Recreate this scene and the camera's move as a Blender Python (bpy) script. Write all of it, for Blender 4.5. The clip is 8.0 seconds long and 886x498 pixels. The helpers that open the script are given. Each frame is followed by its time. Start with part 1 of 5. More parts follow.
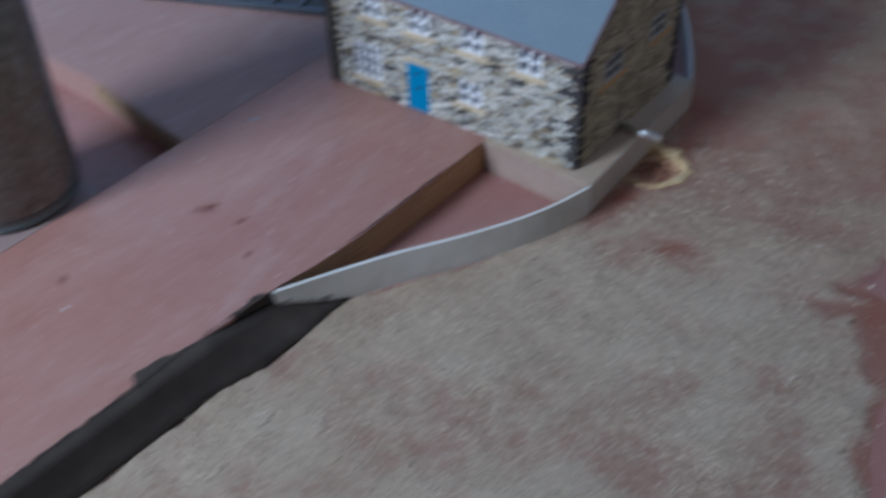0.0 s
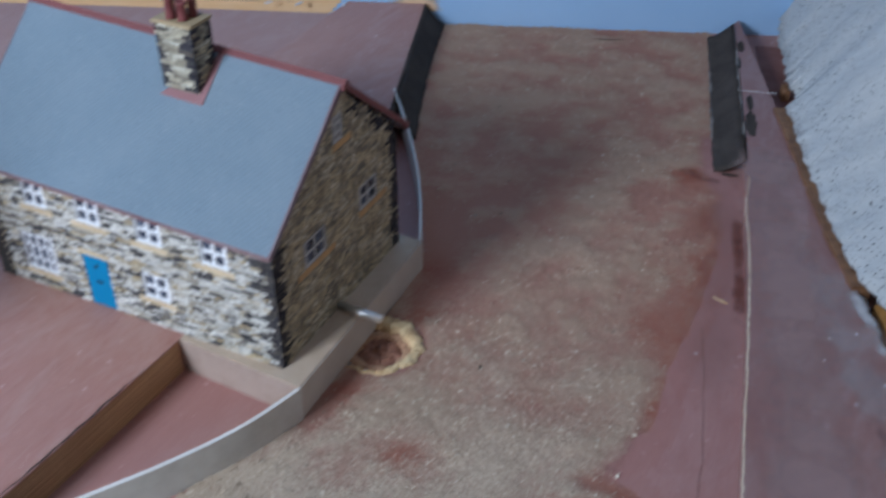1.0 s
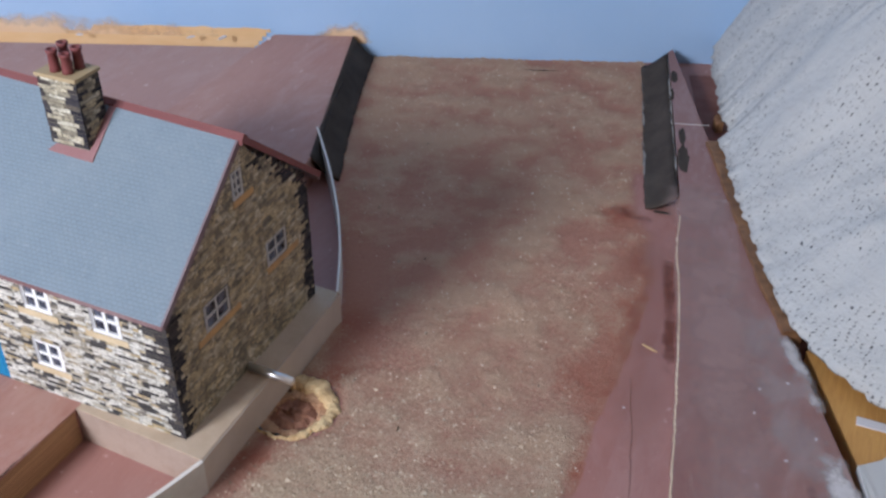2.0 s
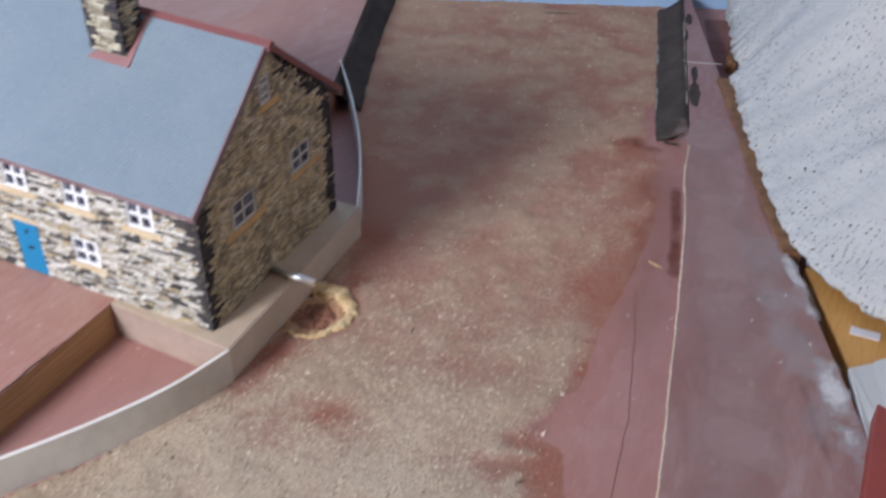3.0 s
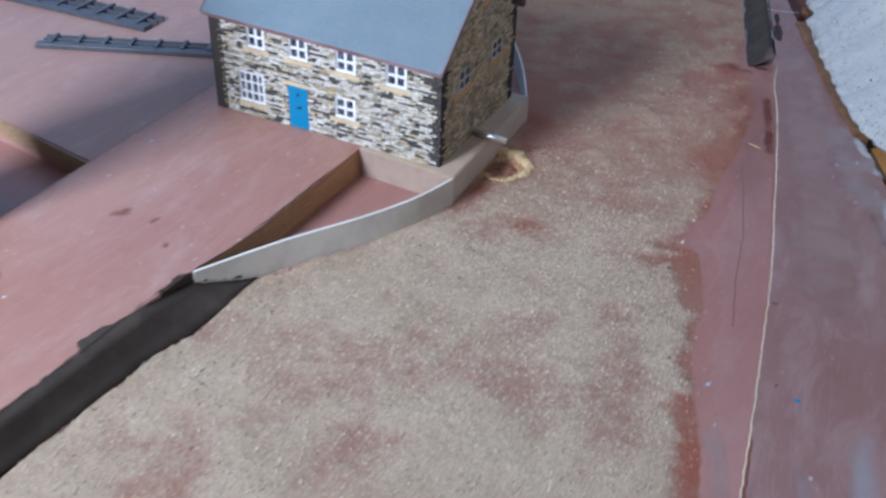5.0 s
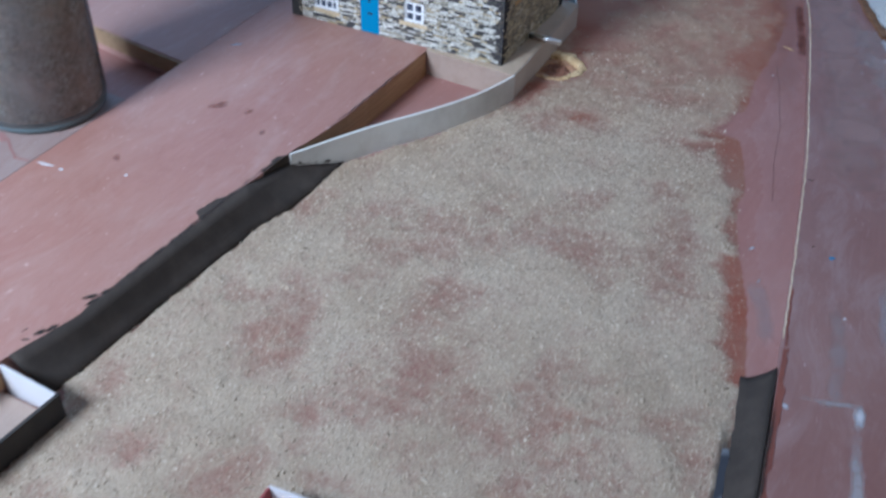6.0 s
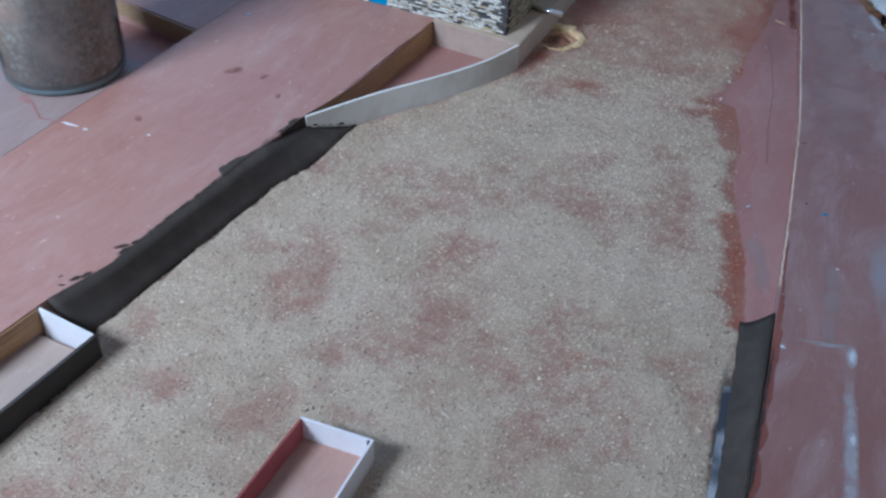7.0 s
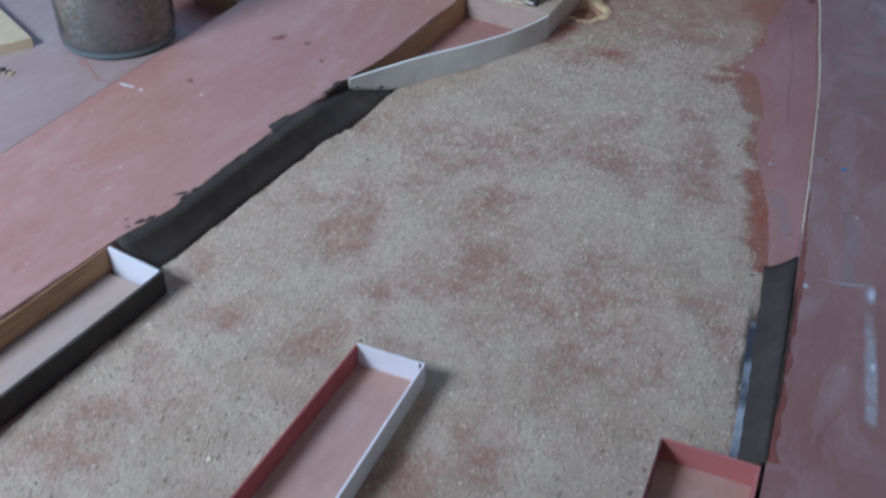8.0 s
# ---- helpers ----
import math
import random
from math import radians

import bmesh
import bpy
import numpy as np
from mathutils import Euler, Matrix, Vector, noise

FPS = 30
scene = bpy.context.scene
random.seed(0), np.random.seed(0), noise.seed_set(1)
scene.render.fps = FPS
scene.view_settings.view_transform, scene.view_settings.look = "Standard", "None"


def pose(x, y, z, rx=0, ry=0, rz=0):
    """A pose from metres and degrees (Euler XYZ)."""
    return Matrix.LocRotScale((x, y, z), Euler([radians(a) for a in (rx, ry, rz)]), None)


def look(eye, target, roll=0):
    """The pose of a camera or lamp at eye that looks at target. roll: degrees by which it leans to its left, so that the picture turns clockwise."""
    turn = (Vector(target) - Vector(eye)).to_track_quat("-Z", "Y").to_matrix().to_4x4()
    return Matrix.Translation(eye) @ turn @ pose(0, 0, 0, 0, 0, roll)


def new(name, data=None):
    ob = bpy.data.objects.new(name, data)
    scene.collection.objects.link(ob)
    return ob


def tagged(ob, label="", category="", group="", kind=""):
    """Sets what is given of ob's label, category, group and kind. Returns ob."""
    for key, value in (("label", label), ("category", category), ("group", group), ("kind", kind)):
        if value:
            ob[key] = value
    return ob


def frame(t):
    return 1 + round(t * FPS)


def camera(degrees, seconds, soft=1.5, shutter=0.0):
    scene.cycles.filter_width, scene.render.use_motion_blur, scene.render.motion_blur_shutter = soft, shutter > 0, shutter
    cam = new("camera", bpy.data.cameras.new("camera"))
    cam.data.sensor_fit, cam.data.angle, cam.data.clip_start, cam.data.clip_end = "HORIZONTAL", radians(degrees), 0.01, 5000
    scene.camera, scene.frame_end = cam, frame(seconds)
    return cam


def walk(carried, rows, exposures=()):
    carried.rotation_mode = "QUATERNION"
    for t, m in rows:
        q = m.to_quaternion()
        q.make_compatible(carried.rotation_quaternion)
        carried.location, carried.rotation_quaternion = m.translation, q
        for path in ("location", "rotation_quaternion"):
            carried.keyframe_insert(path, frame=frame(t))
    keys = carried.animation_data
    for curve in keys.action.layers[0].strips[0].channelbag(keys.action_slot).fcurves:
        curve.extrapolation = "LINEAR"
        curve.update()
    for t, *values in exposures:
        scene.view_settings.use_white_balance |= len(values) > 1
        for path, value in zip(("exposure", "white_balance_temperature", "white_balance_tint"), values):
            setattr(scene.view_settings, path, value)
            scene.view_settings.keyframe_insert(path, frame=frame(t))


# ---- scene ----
cam = camera(48.3, 8.0, soft=2.5, shutter=0.62)
PATH = [
    (0, (0.1738, -0.3292, 0.2846), (-0.0571, -0.0268, -0.0398), -1.57),
    (0.5, (0.1717, -0.2778, 0.2809), (-0.0190, 0.0684, -0.0253), 0.65),
    (1, (0.1811, -0.2358, 0.2843), (0.0073, 0.1313, -0.0073), 0.43),
    (1.5, (0.1858, -0.2111, 0.2899), (0.0234, 0.1647, 0.0030), 0.72),
    (1.7, (0.1847, -0.2044, 0.2891), (0.0272, 0.1757, 0.0049), 0.91),
    (2.8, (0.2039, -0.2205, 0.2781), (0.0407, 0.1490, -0.0166), 0.52),
    (3, (0.2038, -0.2338, 0.2764), (0.0392, 0.1343, -0.0193), 0.85),
    (3.5, (0.2040, -0.2622, 0.2788), (0.0341, 0.0989, -0.0225), 0.83),
    (4, (0.2064, -0.2883, 0.2806), (0.0193, 0.0643, -0.0205), 1.09),
    (5.3, (0.2036, -0.4426, 0.2992), (0.0296, -0.0738, 0.0098), 2.00),
    (5.5, (0.2071, -0.4510, 0.3014), (0.0312, -0.0905, 0.0030), 1.14),
    (6, (0.2042, -0.4879, 0.3002), (0.0322, -0.1383, -0.0131), 1.30),
    (6.5, (0.2079, -0.5047, 0.2978), (0.0418, -0.1554, -0.0191), 1.93),
    (7, (0.2031, -0.5199, 0.2999), (0.0409, -0.1684, -0.0165), 2.31),
    (7.5, (0.2005, -0.5387, 0.3019), (0.0357, -0.1848, -0.0106), 1.80),
    (8, (0.2060, -0.5602, 0.2966), (0.0396, -0.2100, -0.0191), 2.09),
]
EXPOSURES = [(0, -0.57, 5650, 12), (0.5, -0.38, 5650, 11), (1.0, -0.13, 5950, 14), (1.5, 0.09, 6650, 19), (3.0, 0.38, 7000, 22), (3.5, 0.345, 6700, 22), (4.2, 0.36, 6400, 20), (5.5, 0.12, 5850, 14), (7, -0.09, 5550, 11), (8, -0.24, 5550, 12)]
walk(cam, [(t, look(eye, target, roll)) for t, eye, target, roll in PATH], EXPOSURES)

# ---- light: one daylit window in the wall behind the camera, and the room round it ----
world = bpy.data.worlds.new("world")
scene.world = world
world.use_nodes = True
sky = world.node_tree.nodes.new("ShaderNodeTexSky")
sky.sky_type = "NISHITA"
sky.sun_disc = False
sky.sun_elevation, sky.sun_rotation = radians(35), radians(195)
world.node_tree.nodes["Background"].inputs[1].default_value = 0.1
world.node_tree.links.new(sky.outputs[0], world.node_tree.nodes["Background"].inputs[0])

WINDOW = Vector((-0.30, -0.80, 0.545))   # middle of the window
WIN_W, WIN_H = 0.28, 0.28
lamp = new("window_light", bpy.data.lights.new("window_light", "AREA"))
lamp.data.shape, lamp.data.size, lamp.data.size_y = "RECTANGLE", WIN_W, WIN_H
lamp.data.energy, lamp.data.color = 14.6, (0.78, 0.90, 1.0)
lamp.matrix_world = look(WINDOW + Vector((0, -0.02, 0)), WINDOW + Vector((0, 1, 0)))

MM = 0.001


# ---- materials ----
class Mat:
    """A node material with a principled surface."""

    def __init__(self, name, rough=0.6, metal=0.0, spec=0.4):
        self.m = bpy.data.materials.new(name)
        self.m.use_nodes = True
        self.t = self.m.node_tree
        self.b = self.t.nodes["Principled BSDF"]
        self.b.inputs["Roughness"].default_value = rough
        self.b.inputs["Metallic"].default_value = metal
        self.b.inputs["Specular IOR Level"].default_value = spec

    def node(self, kind, **values):
        n = self.t.nodes.new(kind)
        for key, value in values.items():
            n.inputs[key.replace("_", " ")].default_value = value
        return n

    def link(self, a, b):
        self.t.links.new(a, b)

    def place(self, scale=(1, 1, 1), turn=0.0):
        """Metre coordinates of the object, stretched and turned."""
        c = self.node("ShaderNodeTexCoord")
        mp = self.node("ShaderNodeMapping")
        mp.inputs["Scale"].default_value = scale
        mp.inputs["Rotation"].default_value = (0, 0, radians(turn))
        self.link(c.outputs["Object"], mp.inputs["Vector"])
        return mp.outputs["Vector"]

    def noise(self, scale, detail=4.0, rough=0.55, at=None, warp=0.0):
        n = self.node("ShaderNodeTexNoise", Scale=scale, Detail=detail, Roughness=rough, Distortion=warp)
        self.link(at if at else self.place(), n.inputs["Vector"])
        return n.outputs["Fac"]

    def ramp(self, fac, stops, sharp=False):
        r = self.node("ShaderNodeValToRGB")
        if sharp:
            r.color_ramp.interpolation = "CONSTANT"
        e = r.color_ramp.elements
        while len(e) < len(stops):
            e.new(0.5)
        for k, (p, c) in enumerate(stops):
            e[k].position = p
            e[k].color = (*c, 1) if isinstance(c, tuple) else (c, c, c, 1)
        self.link(fac, r.inputs["Fac"])
        return r.outputs["Color"]

    def mix(self, fac, a, b, mode="MIX"):
        n = self.t.nodes.new("ShaderNodeMix")
        n.data_type, n.blend_type = "RGBA", mode
        for value, k in ((fac, 0), (a, 6), (b, 7)):
            if isinstance(value, tuple):
                n.inputs[k].default_value = (*value, 1)
            elif isinstance(value, (int, float)):
                n.inputs[k].default_value = value
            else:
                self.link(value, n.inputs[k])
        return n.outputs[2]

    def math(self, op, a, b=0.0):
        n = self.t.nodes.new("ShaderNodeMath")
        n.operation = op
        for k, value in enumerate((a, b)):
            if isinstance(value, (int, float)):
                n.inputs[k].default_value = value
            else:
                self.link(value, n.inputs[k])
        return n.outputs[0]

    def island(self):
        return self.node("ShaderNodeNewGeometry").outputs["Random Per Island"]

    def colour(self, c):
        if isinstance(c, tuple):
            self.b.inputs["Base Color"].default_value = (*c, 1)
        else:
            self.link(c, self.b.inputs["Base Color"])
        return self

    def rough(self, r):
        self.link(r, self.b.inputs["Roughness"])
        return self

    def bump(self, fac, depth, strength=1.0):
        n = self.node("ShaderNodeBump", Strength=strength, Distance=depth)
        self.link(fac, n.inputs["Height"])
        self.link(n.outputs["Normal"], self.b.inputs["Normal"])
        return self


def ply_colour(m, turn, base, dark, pale, dust=0.5):
    """Colour, relief and cloudiness of red-primed plywood: long grain, blotchy brushed paint, chalky rubbed patches."""
    grain = m.noise(60, 6, 0.75, m.place((5, 0.9, 3), turn), 0.9)
    blotch = m.noise(46, 6, 0.75, m.place((1.3, 0.75, 1), turn + 6), 0.8)
    cloud = m.noise(9, 4, 0.6, m.place((1.6, 0.7, 1), turn))
    c = m.mix(m.ramp(grain, [(0.3, 0.45), (0.7, 1.0)]), dark, base)
    c = m.mix(m.ramp(blotch, [(0.52, 0.0), (0.75, 0.75)]), c, dark)
    c = m.mix(m.ramp(cloud, [(0.35, 0.0), (0.75, 0.6)]), c, tuple(0.6 * b + 0.4 * p for b, p in zip(base, pale)))
    rub = m.noise(26, 6, 0.75, m.place((1.6, 0.6, 1), turn + 8), 0.7)
    c = m.mix(m.math("MULTIPLY", m.ramp(rub, [(0.48, 0.0), (0.8, 1.0)]), dust), c, pale)
    streak = m.noise(80, 4, 0.6, m.place((2.4, 0.5, 1), turn + 4), 0.6)
    c = m.mix(m.math("MULTIPLY", m.ramp(streak, [(0.6, 0.0), (0.75, 1.0)]), 0.35 * dust), c, pale)
    fleck = m.noise(420, 2, 0.5)
    c = m.mix(m.ramp(fleck, [(0.68, 0.0), (0.8, 0.5)]), c, dark)
    nick = m.noise(330, 2, 0.5, m.place((1, 0.6, 1), turn), 0.4)
    c = m.mix(m.math("MULTIPLY", m.ramp(nick, [(0.70, 0.0), (0.76, 1.0)]), 0.55), c, tuple(1.25 * v for v in pale))
    return c, m.math("ADD", grain, blotch), cloud


def pink_ply(name, turn, base, dark, pale, dust=0.5, gloss=0.0):
    m = Mat(name, 0.55)
    c, relief, cloud = ply_colour(m, turn, base, dark, pale, dust)
    m.colour(c).bump(relief, 0.0004, 0.3)
    m.rough(m.ramp(cloud, [(0.3, 0.45 - gloss), (0.7, 0.68 - gloss)]))
    return m.m


PLANK = pink_ply("primed_plank", 0, (0.43, 0.22, 0.18), (0.33, 0.14, 0.105), (0.53, 0.395, 0.35), 0.55)
BACKBOARD = pink_ply("primed_backboard", 8, (0.425, 0.242, 0.205), (0.35, 0.18, 0.148), (0.52, 0.395, 0.355), 0.5)
JARBOARD = pink_ply("primed_jarboard", 60, (0.345, 0.245, 0.222), (0.28, 0.18, 0.165), (0.43, 0.37, 0.355), 0.7)
RIGHTBOARD = pink_ply("primed_rightboard", 10, (0.28, 0.136, 0.116), (0.208, 0.09, 0.075), (0.43, 0.325, 0.32), 0.72, 0.14)
BASE_LOOK = (6, (0.405, 0.20, 0.175), (0.32, 0.14, 0.12), (0.49, 0.335, 0.31), 0.4)
BASEPLY = pink_ply("primed_baseboard", *BASE_LOOK)


PALEFLOOR = pink_ply("pale_tray_floor", 4, (0.47, 0.365, 0.31), (0.37, 0.26, 0.21), (0.55, 0.47, 0.42), 0.5)
TRAYPLY = pink_ply("primed_tray_floor", 94, (0.46, 0.275, 0.225), (0.36, 0.19, 0.145), (0.55, 0.42, 0.37), 0.6)


def wood(name, light, dark, scale=(3, 0.25, 8), turn=0.0, rough=0.6):
    m = Mat(name, rough)
    g = m.noise(140, 6, 0.6, m.place(scale, turn), 0.8)
    s = m.noise(30, 3, 0.5)
    c = m.mix(m.ramp(g, [(0.32, 0.0), (0.68, 1.0)]), dark, light)
    c = m.mix(m.ramp(s, [(0.45, 0.0), (0.8, 0.6)]), c, dark)
    m.colour(c).bump(g, 0.0003, 0.5)
    return m.m


PLYEDGE = wood("raw_ply_edge", (0.56, 0.35, 0.18), (0.27, 0.14, 0.07), (1.2, 0.2, 18))
LIGHTEDGE = wood("pale_raw_ply_edge", (0.50, 0.36, 0.22), (0.25, 0.15, 0.085), (1.2, 0.2, 18))
DARKEDGE = wood("stained_edge", (0.16, 0.07, 0.035), (0.06, 0.025, 0.015), (1, 0.2, 10))
PINE = wood("pine", (0.62, 0.33, 0.10), (0.5, 0.24, 0.07), (6, 0.5, 6), 25)
PALEWOOD = wood("torn_wood", (0.80, 0.63, 0.37), (0.50, 0.31, 0.15), (1.2, 1.2, 2))
HOLEWOOD = wood("splintered_wood", (0.44, 0.22, 0.14), (0.17, 0.065, 0.045), (1.4, 1.4, 1.4))
HOLEPLY = wood("torn_inner_ply", (0.62, 0.40, 0.25), (0.33, 0.16, 0.09), (1.6, 1.6, 2))
FORMER = wood("brown_foam", (0.30, 0.15, 0.07), (0.13, 0.06, 0.03), (0.8, 0.8, 2))
PALEBLOCK = wood("pale_block", (0.60, 0.48, 0.32), (0.46, 0.35, 0.22), (2, 6, 6), 30)


def card(name, base, stain, rough=0.7, amount=0.6, spec=0.25):
    m = Mat(name, rough, spec=spec)
    n = m.noise(45, 5, 0.65)
    f = m.noise(900, 3, 0.6)
    c = m.mix(m.math("MULTIPLY", m.ramp(n, [(0.42, 0.0), (0.75, 1.0)]), amount), base, stain)
    c = m.mix(m.ramp(f, [(0.3, 0.12), (0.6, 0.0)]), c, stain)
    m.colour(c).bump(f, 0.00015, 0.3)
    return m.m


CREAM = card("cream_card", (0.52, 0.45, 0.385), (0.40, 0.32, 0.26))
# Brown cut edge, deepened for the plinth's shaded front face.
FIBRE = card("brown_fibreboard_edge", (0.42, 0.32, 0.265), (0.28, 0.19, 0.15), 0.85, 0.8)
CREAMEDGE = card("white_card_edge", (0.80, 0.78, 0.74), (0.6, 0.55, 0.5))
TANEDGE = card("pale_ply_edge", (0.72, 0.60, 0.46), (0.42, 0.30, 0.2), 0.8, 0.9)
PALECARD = card("grey_white_card", (0.63, 0.61, 0.57), (0.44, 0.41, 0.37), amount=0.85)
TOPCARD = card("beige_card", (0.57, 0.455, 0.35), (0.42, 0.31, 0.22), 0.7, 0.9)
WHITECARD = card("white_card", (0.74, 0.73, 0.76), (0.6, 0.55, 0.58), amount=0.4)
REDCARD = card("red_painted_card", (0.34, 0.085, 0.085), (0.2, 0.05, 0.05))
MAROONCARD = card("maroon_card", (0.12, 0.035, 0.035), (0.08, 0.03, 0.03))
PINKCARD = card("pink_painted_card", (0.48, 0.17, 0.16), (0.36, 0.11, 0.11))
DARKCARD = card("dark_painted_card", (0.045, 0.042, 0.04), (0.09, 0.075, 0.065))
RAMPDARK = card("charcoal_paint", (0.053, 0.044, 0.039), (0.092, 0.075, 0.065), 0.85, 0.9, 0.08)
DARKRED = card("brown_red_stain", (0.24, 0.10, 0.08), (0.33, 0.16, 0.14), 0.6, 1.0)
# Pale greys paint the window's reflection in a strip of wet paint.
m = Mat("wet_paint_glint", 0.42, 0.2)
m.colour(m.ramp(m.noise(20, 4, 0.6), [(0.42, (0.06, 0.06, 0.07)), (0.58, (0.42, 0.44, 0.47)), (0.74, (0.75, 0.77, 0.8))]))
WETGREY = m.m
TRIMRED = card("maroon_trim", (0.22, 0.08, 0.08), (0.15, 0.055, 0.055), 0.6)
DULLTRIM = card("scuffed_maroon_trim", (0.19, 0.10, 0.105), (0.36, 0.27, 0.28), 0.6, 0.9)
PALETRIM = card("dusty_pink_trim", (0.29, 0.145, 0.15), (0.36, 0.22, 0.23), 0.6)
VERGE = card("dull_verge", (0.17, 0.105, 0.12), (0.28, 0.25, 0.28), 0.6, 0.9)
REDBLOCK = card("maroon_paint", (0.30, 0.06, 0.05), (0.2, 0.04, 0.035), 0.5)
REDRUN = card("dark_red_gloss", (0.25, 0.085, 0.062), (0.14, 0.045, 0.036), 0.35)
DRIPRED = card("faded_red_drip", (0.34, 0.17, 0.16), (0.42, 0.27, 0.26), 0.6, 1.0)
DUST = card("white_dust", (0.68, 0.67, 0.69), (0.52, 0.5, 0.52), 0.9)

def smear(name, colour, amount, grain):
    """Paint or dust rubbed thin towards its rim."""
    m = Mat(name, 0.8, spec=0.2)
    co = m.node("ShaderNodeTexCoord")
    mp = m.node("ShaderNodeMapping")
    mp.inputs["Location"].default_value = (-1.0, -1.0, 0)
    mp.inputs["Scale"].default_value = (2.0, 2.0, 0.0)
    m.link(co.outputs["Generated"], mp.inputs["Vector"])
    g = m.node("ShaderNodeTexGradient")
    g.gradient_type = "SPHERICAL"
    m.link(mp.outputs["Vector"], g.inputs["Vector"])
    a = m.math("ADD", m.math("MULTIPLY", g.outputs["Fac"], 1.3), m.math("MULTIPLY", m.math("SUBTRACT", m.noise(grain, 5, 0.7, m.place((0.35, 1.6, 1))), 0.58), 2.4))
    a = m.math("MULTIPLY", m.ramp(a, [(0.15, 0.0), (1.0, 1.0)]), amount)
    m.colour(colour)
    m.link(a, m.b.inputs["Alpha"])
    return m.m


DUSTSOFT = smear("chalk_smear", (0.66, 0.66, 0.72), 0.85, 130)
DUSTFAINT = smear("chalk_smear_faint", (0.50, 0.46, 0.50), 0.38, 60)
REDSOFT = smear("red_smear", (0.38, 0.125, 0.10), 0.28, 90)
CHARSOFT = smear("charcoal_smear", (0.05, 0.045, 0.04), 0.9, 220)
DAMPSOFT = smear("brown_smear", (0.16, 0.07, 0.05), 0.7, 120)

# sand: scattered ballast over the primed board, thinning into bare rust-red patches
m = Mat("scattered_sand", 0.9, spec=0.1)
attr = m.node("ShaderNodeAttribute")
attr.attribute_name = "cover"
speck = m.noise(1000, 4, 0.75)
clump = m.noise(240, 4, 0.7)
thin = m.math("ADD", attr.outputs["Fac"], m.math("MULTIPLY", m.math("SUBTRACT", speck, 0.5), 1.9))
thin = m.math("ADD", thin, m.math("MULTIPLY", m.math("SUBTRACT", clump, 0.5), 0.7))
grain_c = m.ramp(speck, [(0.26, (0.385, 0.295, 0.215)), (0.43, (0.53, 0.427, 0.325)), (0.58, (0.60, 0.495, 0.385)), (0.72, (0.68, 0.585, 0.475))])
damp = m.ramp(m.math("ADD", m.math("MULTIPLY", m.noise(16, 4, 0.6), 0.6), m.math("MULTIPLY", m.noise(48, 4, 0.65), 0.4)), [(0.42, 0.55), (0.58, 0.0)])
grain_c = m.mix(damp, grain_c, (0.40, 0.30, 0.215))
# Sand browner along y, with the warmth of the house's shadow put in.
far_tint = m.node("ShaderNodeAttribute")
far_tint.attribute_name = "far_tint"
grain_c = m.mix(m.math("MULTIPLY", far_tint.outputs["Fac"], 0.75), grain_c, (0.45, 0.27, 0.182))
bare_c = m.mix(m.noise(35, 4), (0.315, 0.163, 0.123), (0.405, 0.232, 0.185))
bare_c = m.mix(m.math("MULTIPLY", far_tint.outputs["Fac"], 0.6), bare_c, (0.44, 0.205, 0.145))
rust = m.node("ShaderNodeAttribute")
rust.attribute_name = "rust"
bare_c = m.mix(m.math("MULTIPLY", rust.outputs["Fac"], m.ramp(m.noise(50, 3), [(0.35, 0.5), (0.6, 1.0)])), bare_c, (0.345, 0.105, 0.068))
thin_edge = m.node("ShaderNodeAttribute")
thin_edge.attribute_name = "fade"
board_c, _, board_cloud = ply_colour(m, *BASE_LOOK)
bare_c = m.mix(thin_edge.outputs["Fac"], bare_c, board_c)
sandy = m.mix(m.ramp(thin, [(0.05, 0.0), (0.85, 1.0)]), bare_c, grain_c)
film = m.node("ShaderNodeAttribute")
film.attribute_name = "film"
held = m.ramp(m.math("ADD", film.outputs["Fac"], m.math("MULTIPLY", m.math("SUBTRACT", m.noise(420, 4, 0.7), 0.5), 0.55)), [(0.3, 0.0), (0.7, 1.0)])
m.colour(m.mix(held, board_c, sandy))
m.rough(m.mix(held, m.ramp(board_cloud, [(0.3, 0.45), (0.7, 0.68)]), (0.9, 0.9, 0.9)))
m.bump(m.math("MULTIPLY", held, m.math("SUBTRACT", m.math("ADD", speck, clump), 1.0)), 0.0009, 0.8)
SAND = m.m

m = Mat("sand_grains", 0.85, spec=0.2)
m.colour(m.ramp(m.island(), [(0.0, (0.16, 0.12, 0.09)), (0.08, (0.36, 0.275, 0.205)), (0.4, (0.51, 0.412, 0.315)), (0.8, (0.59, 0.488, 0.378)), (0.96, (0.70, 0.615, 0.50))]))
GRAINS = m.m


def stone(name, stops, single=False, mottle=0.0, gloss=0.15):
    m = Mat(name, 0.8 - 0.6 * (gloss - 0.15), spec=gloss)
    r = m.math("ADD", m.math("MULTIPLY", m.node("ShaderNodeObjectInfo").outputs["Random"] if single else m.island(), 0.72), m.math("MULTIPLY", m.noise(75, 3, 0.6), 0.42))
    c = m.ramp(m.math("SUBTRACT", r, 0.06), stops)
    f = m.noise(1300, 3, 0.7)
    c = m.mix(m.ramp(f, [(0.36, 0.65), (0.52, 0.0)]), c, tuple(0.35 * v for v in stops[2][1]))
    dash = m.noise(520, 3, 0.65, m.place((0.4, 0.4, 1.5)))
    c = m.mix(m.ramp(dash, [(0.36, 0.75), (0.47, 0.0)]), c, (0.07, 0.065, 0.06))
    if mottle:
        c = m.mix(m.math("MULTIPLY", m.ramp(m.noise(110, 6, 0.75), [(0.46, 0.0), (0.6, 1.0)]), mottle), c, (0.10, 0.085, 0.06))
    m.colour(c)
    return m.m


